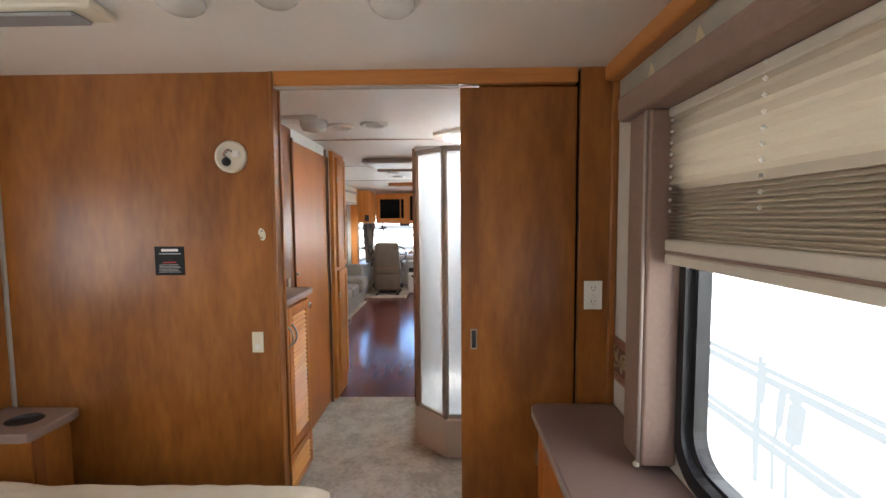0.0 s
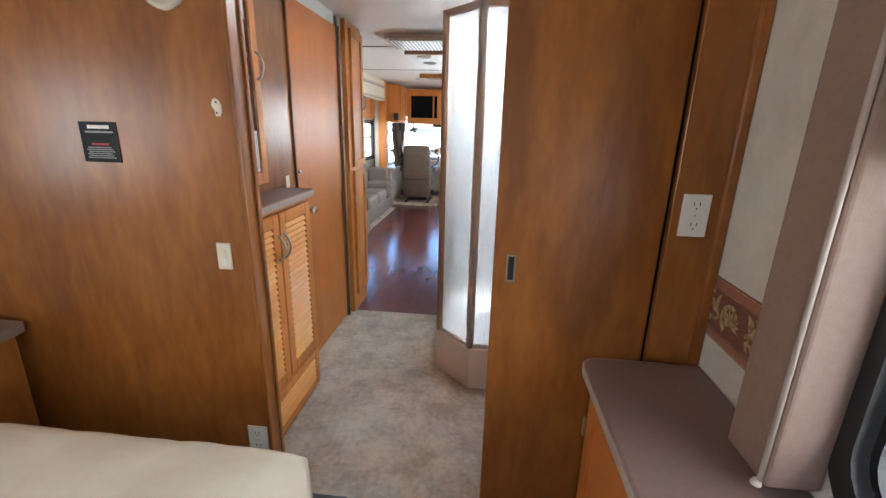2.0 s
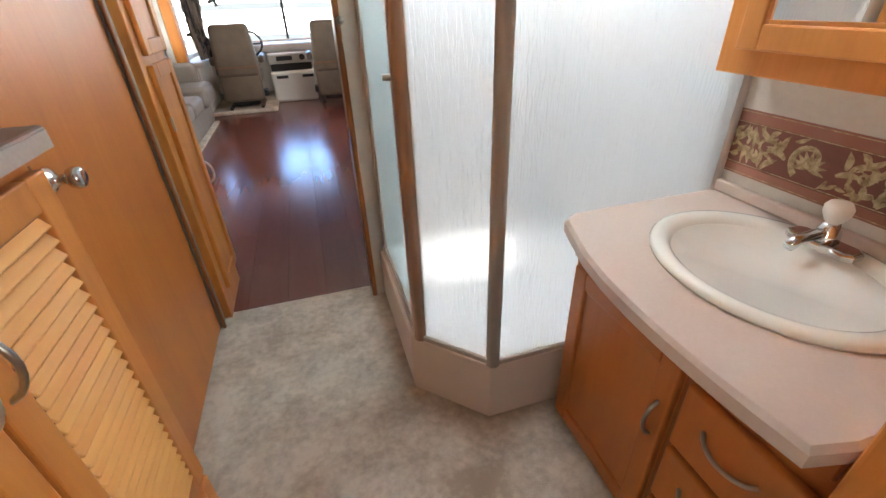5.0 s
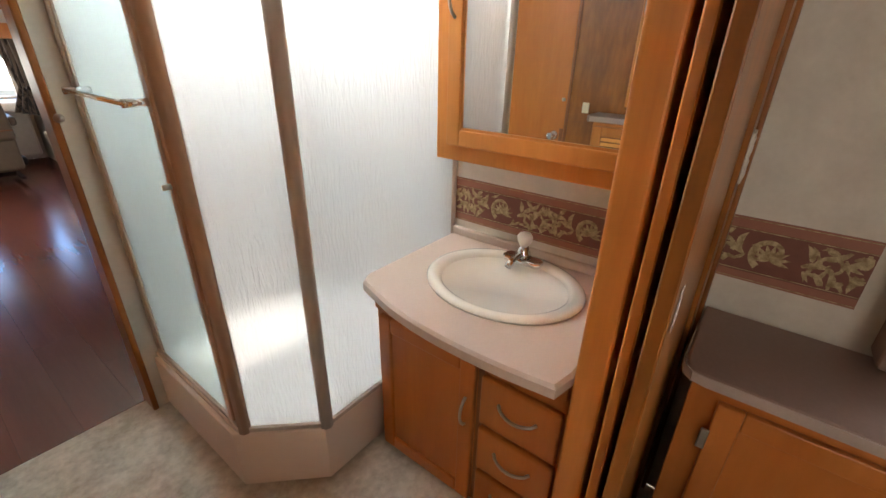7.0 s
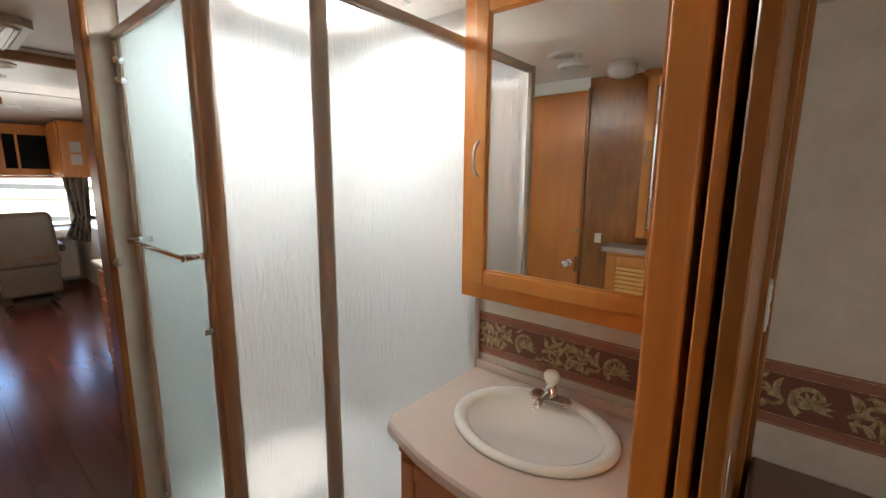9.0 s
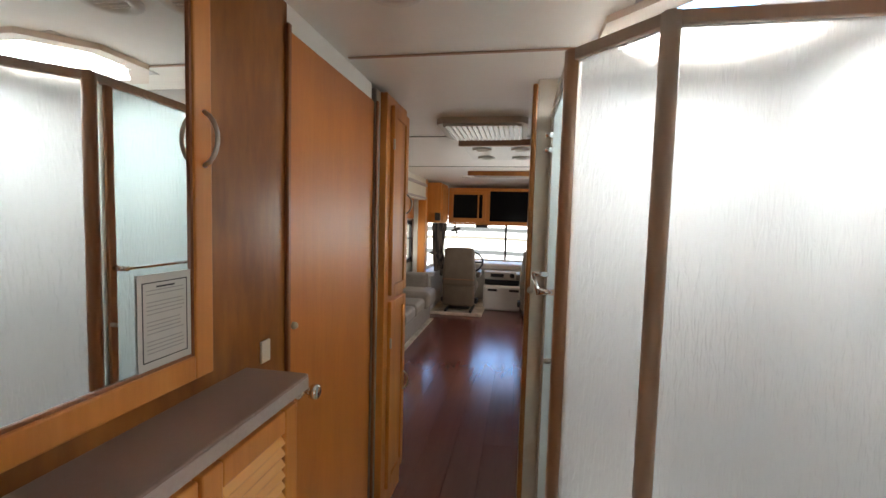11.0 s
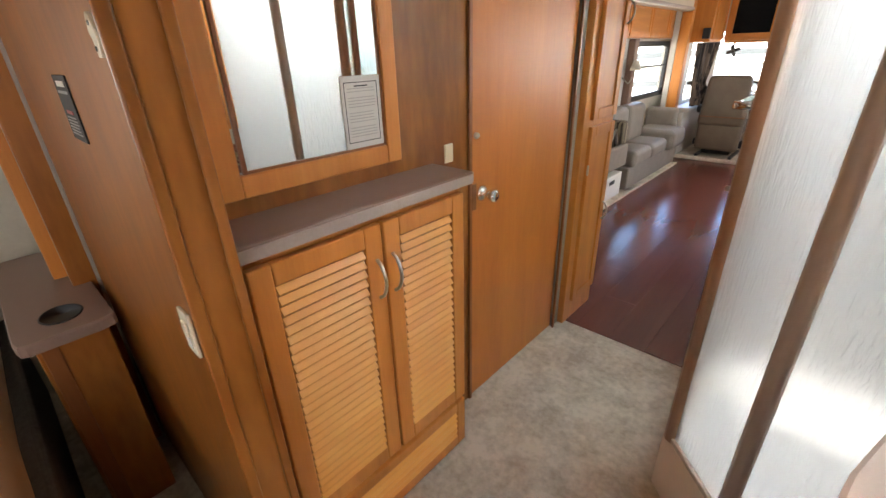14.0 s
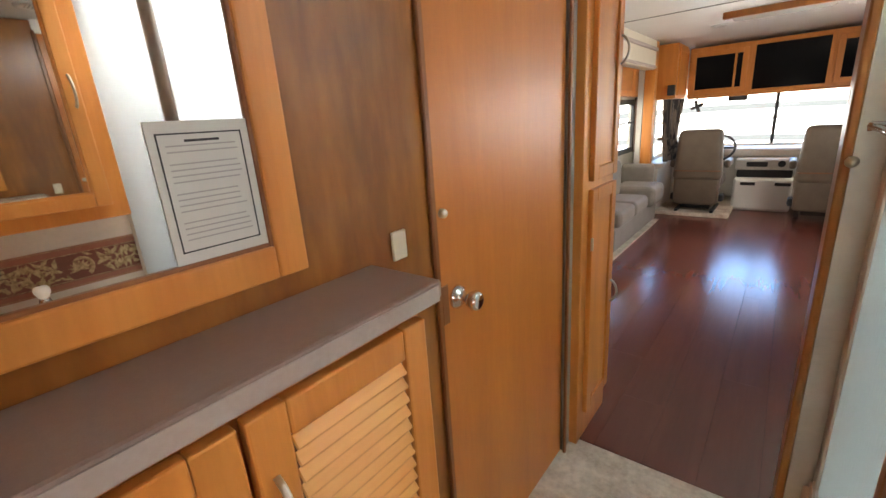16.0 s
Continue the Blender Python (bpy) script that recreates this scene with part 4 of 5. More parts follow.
for k, (mm, dx) in enumerate(((M_REDLABEL, 0.0), (M_BLACK, 0.008), (M_WHITE, 0.016))):
    tube("wire", [(-0.755 + dx, P - 0.006, 1.765), (-0.768 + dx, P - 0.016, 1.785), (-0.752 + dx, P - 0.014, 1.806), (-0.735 + dx, P - 0.006, 1.795)], 0.0022, mm, det, 6)


def plate(name, at, w, h, label, s=-1, kind=0):
    """A wall plate on the partition: kind 0 rocker switch, 1 twin outlet, 2 small knob."""
    ob = thing(name, at, label, "switch" if kind == 0 else "outlet" if kind == 1 else "hook")
    x, y, z = at
    if kind == 2:
        prism("plate", [(x - 0.010, z + 0.020), (x - 0.004, z + 0.026), (x + 0.006, z + 0.022), (x + 0.015, z + 0.006), (x + 0.015, z - 0.012), (x + 0.008, z - 0.024), (x - 0.003, z - 0.024), (x - 0.006, z - 0.006), (x - 0.014, z + 0.004)], y - 0.007, y, M_IVORY, "y", 0.0015, 2, ob)
        for dz in (-0.014, 0.014):
            lathe("screw_hole", [(0.003, 0), (0.003, 0.001)], M_INK_D, (x + 0.002, y - 0.0071, z + dz), ob, (90, 0, 0), 10)
        return ob
    box("plate", x - w / 2, x + w / 2, y - 0.006, y, z - h / 2, z + h / 2, M_IVORY if kind == 0 else M_WHITE, 0.002, ob, 2)
    if kind == 0:
        box("rocker", x - w * 0.18, x + w * 0.18, y - 0.010, y - 0.006, z - h * 0.05, z + h * 0.28, M_IVORY, 0.001, ob)
        box("rocker", x - w * 0.18, x + w * 0.18, y - 0.009, y - 0.006, z - h * 0.34, z - h * 0.08, M_WHITE, 0.001, ob)
    else:
        for dz in (-0.24, 0.24):
            box("socket", x - w * 0.25, x + w * 0.25, y - 0.008, y - 0.006, z + h * (dz - 0.15), z + h * (dz + 0.15), M_WHITE, 0.004, ob, 2)
            for dx in (-0.1, 0.1):
                box("slot", x + w * dx - 0.001, x + w * dx + 0.001, y - 0.0086, y - 0.008, z + h * dz, z + h * (dz + 0.08), M_BLACK, 0, ob)
            lathe("ground_hole", [(0.0022, 0), (0.0022, 0.0008)], M_BLACK, (x, y - 0.008, z + h * (dz - 0.07)), ob, (90, 0, 0), 10)
        lathe("screw", [(0.003, 0), (0.003, 0.001), (0, 0.001)], M_NICKEL, (x, y - 0.006, z), ob, (90, 0, 0), 10)
    return ob


plate("light_switch", (-0.660, P, 1.020), 0.046, 0.086, "ivory double rocker switch on wood partition")
plate("wall_outlet", (0.710, P - 0.006, 1.213), 0.072, 0.116, "white twin outlet on wood panel", kind=1)
plate("low_outlet", (-0.618, P, 0.335), 0.072, 0.11, "white twin outlet low on partition", kind=1)
plate("coat_hook", (-0.628, P, 1.465), 0, 0, "small ivory hook plate on wood partition", kind=2)

# slide-out end of the bedroom
tagged(box("wall_slide_end", -2.42, -1.715, P + 0.02, P + 0.04, 0, CEIL, M_PAPER, 0), "mottled cream wall of the slide-out", "wall", kind="structure")
for x0, x1, y0, m in ((-1.715, -1.700, 1.900, M_GREYSTRIP), (-1.765, -1.716, 1.835, M_WALL), (-1.83, -1.766, 1.845, M_FABRIC_T), (-1.885, -1.831, 1.80, M_MAPLE)):
    tagged(box("slide_trim", x0, x1, y0, P + 0.019, 0.0, CEIL - 0.001, m, 0.005, seg=2), "upright trim at the slide-out edge", "trim", kind="structure")
sb = tagged(box("border_slide", -2.42, -1.89, P + 0.017, P + 0.0195, 0.90, 1.075, M_BORDER, 0), "maroon wallpaper border with gold scrolls", "border", kind="structure")
sc = put("scrolls", scroll_mesh(0.52, 0.11), M_SCROLL, (-1.895, P + 0.0155, 0.987), sb, (0, 0, 90))
tagged(sc, kind="stuff")

night = thing("nightstand", (-1.8, 1.80, 0), "wood nightstand with taupe top and cup hole", "nightstand")
NZ = 0.752


def stand_top():
    """A rounded top with a round hole for a cup."""
    bm = bmesh.new()
    cx, cy, n = -1.530, 1.775, 40
    x0, x1, y0, y1, r = -2.2, -1.398, 1.655, 1.886, 0.035
    def edge(a):
        dx, dy = math.cos(a), math.sin(a)
        ts = [((x1 if dx > 0 else x0) - cx) / dx if abs(dx) > 1e-6 else 1e9, ((y1 if dy > 0 else y0) - cy) / dy if abs(dy) > 1e-6 else 1e9]
        t = min(v for v in ts if v > 0)
        return [cx + dx * t, cy + dy * t]
    outer = [edge(2 * math.pi * k / n) for k in range(n)]
    for c in ((x1, y0), (x1, y1), (x0, y0), (x0, y1)):
        k = min(range(n), key=lambda i: (outer[i][0] - c[0]) ** 2 + (outer[i][1] - c[1]) ** 2)
        outer[k] = [c[0] - math.copysign(0.010, c[0] - cx), c[1] - math.copysign(0.008, c[1] - cy)]
    inner = [(cx + 0.062 * math.cos(2 * math.pi * k / n), cy + 0.050 * math.sin(2 * math.pi * k / n)) for k in range(n)]
    loops = [[bm.verts.new((p[0], p[1], z)) for p in pts] for pts, z in ((inner, NZ - 0.034), (outer, NZ - 0.034), (outer, NZ - 0.005), ([(p[0] + (cx - p[0]) * 0.02, p[1] + (cy - p[1]) * 0.03) for p in outer], NZ), (inner, NZ))]
    for a, b in zip(loops, loops[1:] + loops[:1]):
        for k in range(n):
            bm.faces.new((a[k], a[(k + 1) % n], b[(k + 1) % n], b[k]))
    return finish(bm, "top")


put("top", stand_top(), M_TAUPE, (0, 0, 0), night)
lathe("cup_well", [(0.066, 0.0), (0.060, 0.003), (0.058, -0.10), (0.0, -0.10)], M_BLACK, (-1.530, 1.775, NZ), night, None, 30, 1.0, 0.82)
box("body", -2.15, -1.430, 1.69, 1.862, 0.0, NZ - 0.035, M_WALL, 0.003, night)
box("corner_post", -1.433, -1.420, 1.70, 1.74, 0.03, NZ - 0.035, M_DARK_EDGE, 0.002, night)

# bed
plat = thing("bed_platform", (-1.25, 0.65, 0), "blue-grey carpeted bed platform with rounded corners", "bed base")
prism("base", [(-2.40, -0.45), (-0.19, -0.45), (-0.155, -0.43), (-0.14, -0.40), (-0.14, 1.57), (-0.155, 1.605), (-0.195, 1.62), (-2.40, 1.62)], 0.0, 0.445, M_GREYFAB, "z", 0.02, 3, plat)
bed = thing("bed_quilt", (-1.3, 0.6, 0.446), "cream quilted bedspread over a mattress", "bed")


def quilt():
    nx, ny = 90, 90
    x0, x1, y0, y1 = -2.38, -0.275, -0.5, 1.570
    bm = bmesh.new()
    grid = []
    for i in range(nx + 1):
        col = []
        for j in range(ny + 1):
            u, v = i / nx, j / ny
            x, y = x0 + (x1 - x0) * u, y0 + (y1 - y0) * v
            d = min(x1 - x, y1 - y, y - y0)
            z = 0.655 - 0.06 * max(0, 1 - d / 0.07) ** 2.2
            px, py = x / 0.30, y / 0.30
            z += 0.016 * abs(math.sin(math.pi * px) * math.sin(math.pi * py)) ** 0.5
            z += 0.012 * noise.noise((x * 5, y * 5, 0)) + 0.003 * noise.noise((x * 18, y * 18, 3))
            wob = 0.012 * noise.noise((x * 3, y * 3, 7))
            col.append(bm.verts.new((x + (wob if u == 1 else 0), y + (wob if v == 1 else 0), z)))
        grid.append(col)
    for i in range(nx):
        for j in range(ny):
            bm.faces.new((grid[i][j], grid[i + 1][j], grid[i + 1][j + 1], grid[i][j + 1]))
    edge = [grid[nx][j] for j in range(ny + 1)] + [grid[i][ny] for i in range(nx - 1, -1, -1)]
    low = [bm.verts.new((v.co.x + 0.006, v.co.y + 0.004, 0.447)) for v in edge]
    for k in range(len(edge) - 1):
        bm.faces.new((edge[k], edge[k + 1], low[k + 1], low[k]))
    return finish(bm, "spread")


put("spread", quilt(), M_COMF, (0, 0, 0), bed, smooth=True)

# ceiling fittings


def dome(at, r, label):
    ob = thing("ceiling_dome", at, label, "lamp", "ceiling domes")
    lathe("rim", [(r, 0), (r, -0.010), (r * 0.86, -0.016), (r * 0.80, -0.014)], M_WHITE, at, ob, None, 32)
    lathe("lens", [(r * 0.82, -0.012), (r * 0.78, -0.028), (r * 0.55, -0.042), (0.0, -0.047)], M_LENS, at, ob, None, 32)


def vent(at, r):
    ob = thing("ceiling_vent", at, "round white louvred ceiling air vent", "vent", "ceiling vents")
    lathe("rim", [(r, 0), (r, -0.008), (r * 0.86, -0.016), (r * 0.62, -0.012), (r * 0.58, -0.006)], M_WHITE, at, ob, None, 32)
    lathe("throat", [(r * 0.58, -0.004), (0, -0.004)], M_VENT, at, ob, None, 24)
    for k in range(-2, 3):
        w = math.sqrt(max(0.0, (r * 0.56) ** 2 - (k * r * 0.2) ** 2))
        box("louvre", at[0] - w, at[0] + w, at[1] + k * r * 0.2 - 0.003, at[1] + k * r * 0.2 + 0.003, at[2] - 0.012, at[2] - 0.006, M_WHITE, 0.001, ob)


for x, y in ((-0.01, 1.36), (-0.30, 1.30), (-0.56, 1.33)):
    dome((x, y, CEIL - 0.001), 0.075, "round clear dome light on the ceiling")
fl = thing("ceiling_strip_light", (-0.95, 1.36, CEIL), "narrow ceiling strip light with ivory ends", "lamp")
box("tray", -1.25, -0.80, 1.33, 1.43, CEIL - 0.028, CEIL - 0.001, M_IVORY, 0.010, fl, 2)
box("lens", -1.20, -0.86, 1.345, 1.415, CEIL - 0.040, CEIL - 0.0285, M_GREYLABEL, 0.005, fl)
for x, y in ((-0.33, 2.84), (-0.555, 2.89)):
    vent((x, y, CEIL - 0.001), 0.085)
alarm = thing("ceiling_light", (-0.70, 2.66, CEIL), "white hall ceiling light with ribbed dome", "lamp")
box("tray", -0.86, -0.60, 2.60, 2.72, CEIL - 0.024, CEIL - 0.001, M_WHITE, 0.008, alarm, 2)
lathe("dome", [(0.075, 0), (0.074, -0.03), (0.062, -0.052), (0.03, -0.062), (0, -0.063)], M_LENS, (-0.645, 2.66, CEIL - 0.02), alarm, None, 28)

# ---- living area ----
tagged(box("slide_floor", -1.92, -1.62, 4.10, 8.5, 0.0, 0.045, M_CARPET, 0.01, seg=2), "pale carpet on the slide-out floor", "carpet", kind="structure")
tagged(box("slide_edge", -1.62, -1.44, 4.15, 8.0, 0.0, 0.022, M_CARPET, 0.008, seg=2), "pale carpeted slide-out ramp", "carpet", kind="structure")
tagged(box("slide_header", -1.72, -1.60, 4.10, 8.00, 1.80, CEIL - 0.001, M_IVORY, 0.012, seg=2), "ivory fascia above the slide-out", "trim", kind="structure")
tagged(box("slide_header_rib", -1.60, -1.575, 4.10, 7.98, 1.99, 2.03, M_TAUPE_EDGE, 0.008), "moulded rib along the slide-out fascia", "trim", kind="structure")
tagged(box("slide_header_rib", -1.60, -1.585, 4.10, 8.00, 1.81, 1.84, M_TAUPE_EDGE, 0.006), "moulded rib along the slide-out fascia", "trim", kind="structure")
tagged(box("slide_post", -1.715, -1.60, 8.00, 8.12, 0.0, CEIL - 0.001, M_MAPLE, 0.008, seg=2), "honey maple post at the slide-out end", "trim", kind="structure")
tagged(box("slide_ceiling", -1.92, -1.72, 4.10, 8.5, 1.86, 1.88, M_CEIL, 0), "low slide-out ceiling", "ceiling", kind="structure")

uppers = thing("overhead_cabinet", (-1.85, 7.2, 1.52), "honey maple overhead cabinets in the slide-out", "cabinet")
box("body", -1.918, -1.80, 6.0, 8.46, 1.52, 1.858, M_MAPLE, 0.003, uppers)
for k in range(4):
    framed("door", "x", 1, -1.782, 6.02 + k * 0.61, 6.61 + k * 0.61, 1.535, 1.845, 0.045, 0.019, M_MAPLE, uppers, M_MAPLE_H)

w2 = thing("window_2", (-1.95, 7.7, 0.86), "dark framed side window behind the sofa", "window", kind="structure")
frame_x("frame", rounded(7.09, 8.40, 0.83, 1.49, 0.05), rounded(7.15, 8.34, 0.89, 1.43, 0.04), -1.94, -1.905, M_BLACK, w2)
box("crossbar", -1.93, -1.91, 7.15, 8.34, 1.20, 1.22, M_BLACK, 0.002, w2)
p2 = box("pane", -1.956, -1.952, 7.12, 8.37, 0.86, 1.46, M_GLASS, 0, w2)
p2.visible_shadow = False
sv = thing("window_side_valance", (-1.87, 7.7, 0.82), "taupe side valance beside the sofa window", "valance")
box("leg", -1.918, -1.84, 8.385, 8.49, 0.82, 1.515, M_FABRIC_T, 0.012, sv, 2)
box("near_leg", -1.918, -1.84, 6.98, 7.10, 0.82, 1.515, M_FABRIC_T, 0.012, sv, 2)

sofa = thing("sofa", (-1.66, 7.2, 0.045), "grey-beige leather sofa with seat cushions", "sofa")
box("plinth", -1.90, -1.47, 6.28, 7.92, 0.045, 0.28, M_SOFA, 0.02, sofa, 2)
for y in (6.30, 6.82):
    box("seat_cushion", -1.84, -1.42, y, y + 0.51, 0.282, 0.45, M_SOFA, 0.055, sofa, 4)
    box("back_cushion", -1.905, -1.72, y, y + 0.51, 0.42, 0.84, M_SOFA, 0.07, sofa, 4)
box("end_cushion", -1.86, -1.37, 7.34, 7.86, 0.282, 0.52, M_SOFA, 0.07, sofa, 4)
box("arm_back", -1.90, -1.52, 7.86, 7.985, 0.28, 0.72, M_SOFA, 0.05, sofa, 4)

chair = thing("striped_chair", (-1.7, 5.9, 0.0), "dinette chair with dark striped upholstery", "chair")
box("seat", -1.88, -1.50, 5.60, 6.10, 0.34, 0.46, M_STRIPE, 0.04, chair, 3)
box("backrest", -1.88, -1.50, 6.10, 6.21, 0.38, 0.78, M_STRIPE, 0.04, chair, 3)
box("side_panel", -1.535, -1.475, 5.60, 6.20, 0.34, 0.56, M_SOFA, 0.02, chair, 2)
tube("arm", [(-1.48, 5.72, 0.55), (-1.46, 5.70, 0.68), (-1.48, 5.82, 0.74), (-1.49, 5.90, 0.60)], 0.012, M_NICKEL, chair)
for y in (5.64, 6.14):
    box("leg", -1.88, -1.83, y - 0.02, y + 0.02, 0.0451, 0.36, M_DARK_EDGE, 0.003, chair)
bin_ = thing("storage_box", (-1.60, 5.90, 0.045), "white fabric storage box with black grip", "box")
box("tub", -1.80, -1.480, 5.66, 6.14, 0.0455, 0.285, M_WHITE, 0.010, bin_, 2)
box("grip", -1.481, -1.476, 5.84, 5.96, 0.195, 0.235, M_BLACK, 0.010, bin_, 3)

lampw = thing("reading_lamp", (-1.86, 6.9, 1.1), "small white wall reading lamp", "lamp")
lathe("shade", [(0.03, 0.0), (0.06, -0.10), (0.057, -0.10), (0.028, 0.0)], M_RAIL, (-1.78, 6.92, 1.30), lampw, None, 20)
tube("arm", [(-1.915, 6.92, 1.12), (-1.84, 6.92, 1.06), (-1.79, 6.92, 1.14), (-1.78, 6.92, 1.28)], 0.008, M_NICKEL, lampw)

galley = thing("galley_drawer_cabinet", (0.5, 5.6, 0), "maple drawer cabinet with pale worktop", "cabinet")
box("body", 0.262, 0.798, 5.05, 6.05, 0.0, 0.80, M_MAPLE, 0.003, galley)
box("worktop", 0.215, 0.798, 5.02, 6.09, 0.801, 0.84, M_RAIL, 0.012, galley, 2)
for z0, z1 in ((0.08, 0.30), (0.32, 0.54), (0.56, 0.77)):
    dr = box("drawer_front", 0.240, 0.261, 5.42, 6.02, z0, z1, M_MAPLE, 0.006, galley, 2)
    arc_handle("handle", (0.240, 5.66, (z0 + z1) / 2), (0.240, 5.78, (z0 + z1) / 2), (-0.028, 0, 0), M_NICKEL, dr)
rc = thing("corner_cabinet", (0.62, 8.5, 1.45), "honey maple cabinet with white notices", "cabinet")
box("body", 0.48, RIGHT - 0.002, 8.25, 8.86, 1.465, 2.085, M_MAPLE, 0.003, rc)
framed("door", "x", -1, 0.458, 8.30, 8.84, 1.50, 2.05, 0.05, 0.019, M_MAPLE, rc, M_MAPLE)
for z in (1.60, 1.74):
    box("notice", 0.56, 0.66, 8.247, 8.2495, z, z + 0.12, M_PAPERSHEET, 0, rc)

# ---- cab ----
Y_CAB = 8.875
tagged(box("cab_floor", -1.66, -0.74, 8.36, FRONT, 0.0, 0.05, M_CARPET, 0.012, seg=2), "pale carpeted floor under the driver seat", "carpet", kind="structure")
oh = thing("cab_overhead_cabinet", (-0.4, 9.1, 1.47), "honey maple cabinets over the windscreen", "cabinet")
box("body", -1.40, 0.78, Y_CAB + 0.022, 9.55, 1.475, 2.06, M_MAPLE, 0.003, oh)
framed("door", "y", -1, Y_CAB, -1.375, -0.775, 1.50, 2.00, 0.055, 0.021, M_MAPLE, oh, M_SCREEN, "glass", mid=(-0.90,))
framed("screen_frame", "y", -1, Y_CAB, -0.745, 0.005, 1.47, 2.045, 0.040, 0.021, M_MAPLE, oh)
framed("door", "y", -1, Y_CAB, 0.03, 0.72, 1.50, 2.00, 0.055, 0.021, M_MAPLE, oh, M_SCREEN, "glass", mid=(0.20,))
box("bottom_lip", -1.39, 0.77, Y_CAB - 0.004, Y_CAB + 0.03, 1.445, 1.474, M_MAPLE_H, 0.004, oh)
tv = thing("television", (-0.37, Y_CAB, 1.76), "black flat television screen set in cabinet", "television")
box("screen", -0.706, -0.034, Y_CAB - 0.006, Y_CAB + 0.016, 1.51, 2.005, M_SCREEN, 0.004, tv)
corner = thing("corner_cabinet", (-1.58, 8.55, 1.45), "honey maple cabinet above the driver window", "cabinet")
box("body", LEFT + 0.002, -1.42, 8.25, 8.86, 1.465, 2.085, M_MAPLE, 0.003, corner)
framed("door", "x", 1, -1.40, 8.30, 8.84, 1.50, 2.05, 0.05, 0.019, M_MAPLE, corner, M_MAPLE)
box("speaker", -1.50, -1.42, 8.20, 8.249, 1.50, 1.62, M_BLACK, 0.006, corner)

ws = thing("windscreen", (-0.45, FRONT, 0.8), "wide windscreen with a black centre bar", "window", kind="structure")
box("centre_bar", -0.475, -0.435, FRONT + 0.01, FRONT + 0.05, 0.80, 1.60, M_BLACK, 0.004, ws)
gp = box("pane", -1.62, 0.72, FRONT + 0.028, FRONT + 0.032, 0.80, 1.60, M_GLASS, 0, ws)
gp.visible_shadow = False
vm = thing("rear_view_screen", (-0.85, 9.6, 1.42), "black monitor hung over the windscreen", "monitor")
box("case", -1.00, -0.78, 9.54, 9.60, 1.39, 1.50, M_BLACK, 0.008, vm, 2)
box("stem", -0.91, -0.87, 9.55, 9.59, 1.495, 1.56, M_BLACK, 0.003, vm)
fan = thing("dash_fan", (-1.30, 9.1, 1.36), "small black clip-on fan", "fan")
for k in range(4):
    a = 90 * k + 20
    put("blade", box_mesh("blade", 0.07, 0.006, 0.045, 0.002), M_BLACK, (-1.30 + 0.045 * math.cos(radians(a)), 9.10, 1.35 + 0.045 * math.sin(radians(a))), fan, (20, -a, 0))
lathe("hub", [(0.02, 0), (0.02, 0.03), (0, 0.032)], M_BLACK, (-1.30, 9.10, 1.35), fan, (90, 0, 0), 16)
tube("stalk", [(-1.30, 9.11, 1.36), (-1.31, 9.14, 1.42), (-1.32, 9.14, 1.50)], 0.008, M_BLACK, fan)

dash = thing("dashboard", (-0.45, 9.4, 0), "grey plastic dashboard with centre console", "dashboard")
box("top", -1.66, 0.74, 9.20, FRONT - 0.004, 0.66, 0.775, M_DASH, 0.04, dash, 3)
box("lower", -1.60, 0.70, 9.36, FRONT - 0.01, 0.10, 0.66, M_DASH, 0.03, dash, 2)
box("console", -0.78, -0.16, 8.95, 9.36, 0.0, 0.42, M_WHITE, 0.035, dash, 3)
box("console_shelf", -0.76, -0.18, 9.05, 9.36, 0.421, 0.52, M_BLACK, 0.01, dash)
box("console_head", -0.78, -0.16, 9.00, 9.36, 0.521, 0.66, M_DASH, 0.02, dash, 2)
for x in (-0.70, -0.34):
    box("cup_slot", x, x + 0.16, 8.942, 8.951, 0.33, 0.37, M_BLACK, 0.008, dash)
box("radio", -0.66, -0.44, 8.992, 9.001, 0.565, 0.625, M_BLACK, 0.004, dash)
lathe("gauge", [(0.04, 0), (0.04, 0.01), (0.032, 0.006), (0, 0.006)], M_BLACK, (-0.30, 9.0, 0.60), dash, (90, 0, 0), 20)
wheel = thing("steering_wheel", (-1.0, 9.1, 0.78), "black steering wheel behind the seat", "steering wheel")
wp = [(-1.02 + 0.21 * math.cos(2 * math.pi * k / 24), 9.08 + 0.12 * math.sin(2 * math.pi * k / 24), 0.80 + 0.16 * math.sin(2 * math.pi * k / 24)) for k in range(25)]
tube("rim", wp, 0.016, M_BLACK, wheel)
tube("column", [(-1.02, 9.08, 0.80), (-1.02, 9.26, 0.66)], 0.03, M_BLACK, wheel)
tube("spoke", [(-1.22, 9.08, 0.80), (-0.82, 9.08, 0.80)], 0.014, M_BLACK, wheel)


def soft_shell(name, w, d, h, taper, material, at, parent, bevel):
    """An upholstered block, narrower at its top, with softly rounded edges."""
    bm = bmesh.new()
    bmesh.ops.create_cube(bm, size=1)
    for v in bm.verts:
        f = taper if v.co.z > 0 else 1
        v.co = Vector((v.co.x * w * f, v.co.y * d * (0.8 if v.co.z > 0 else 1), v.co.z * h))
    bmesh.ops.bevel(bm, geom=bm.edges[:], offset=bevel, segments=4, profile=0.5, affect="EDGES")
    return put(name, finish(bm, name), material, at, parent, smooth=True)


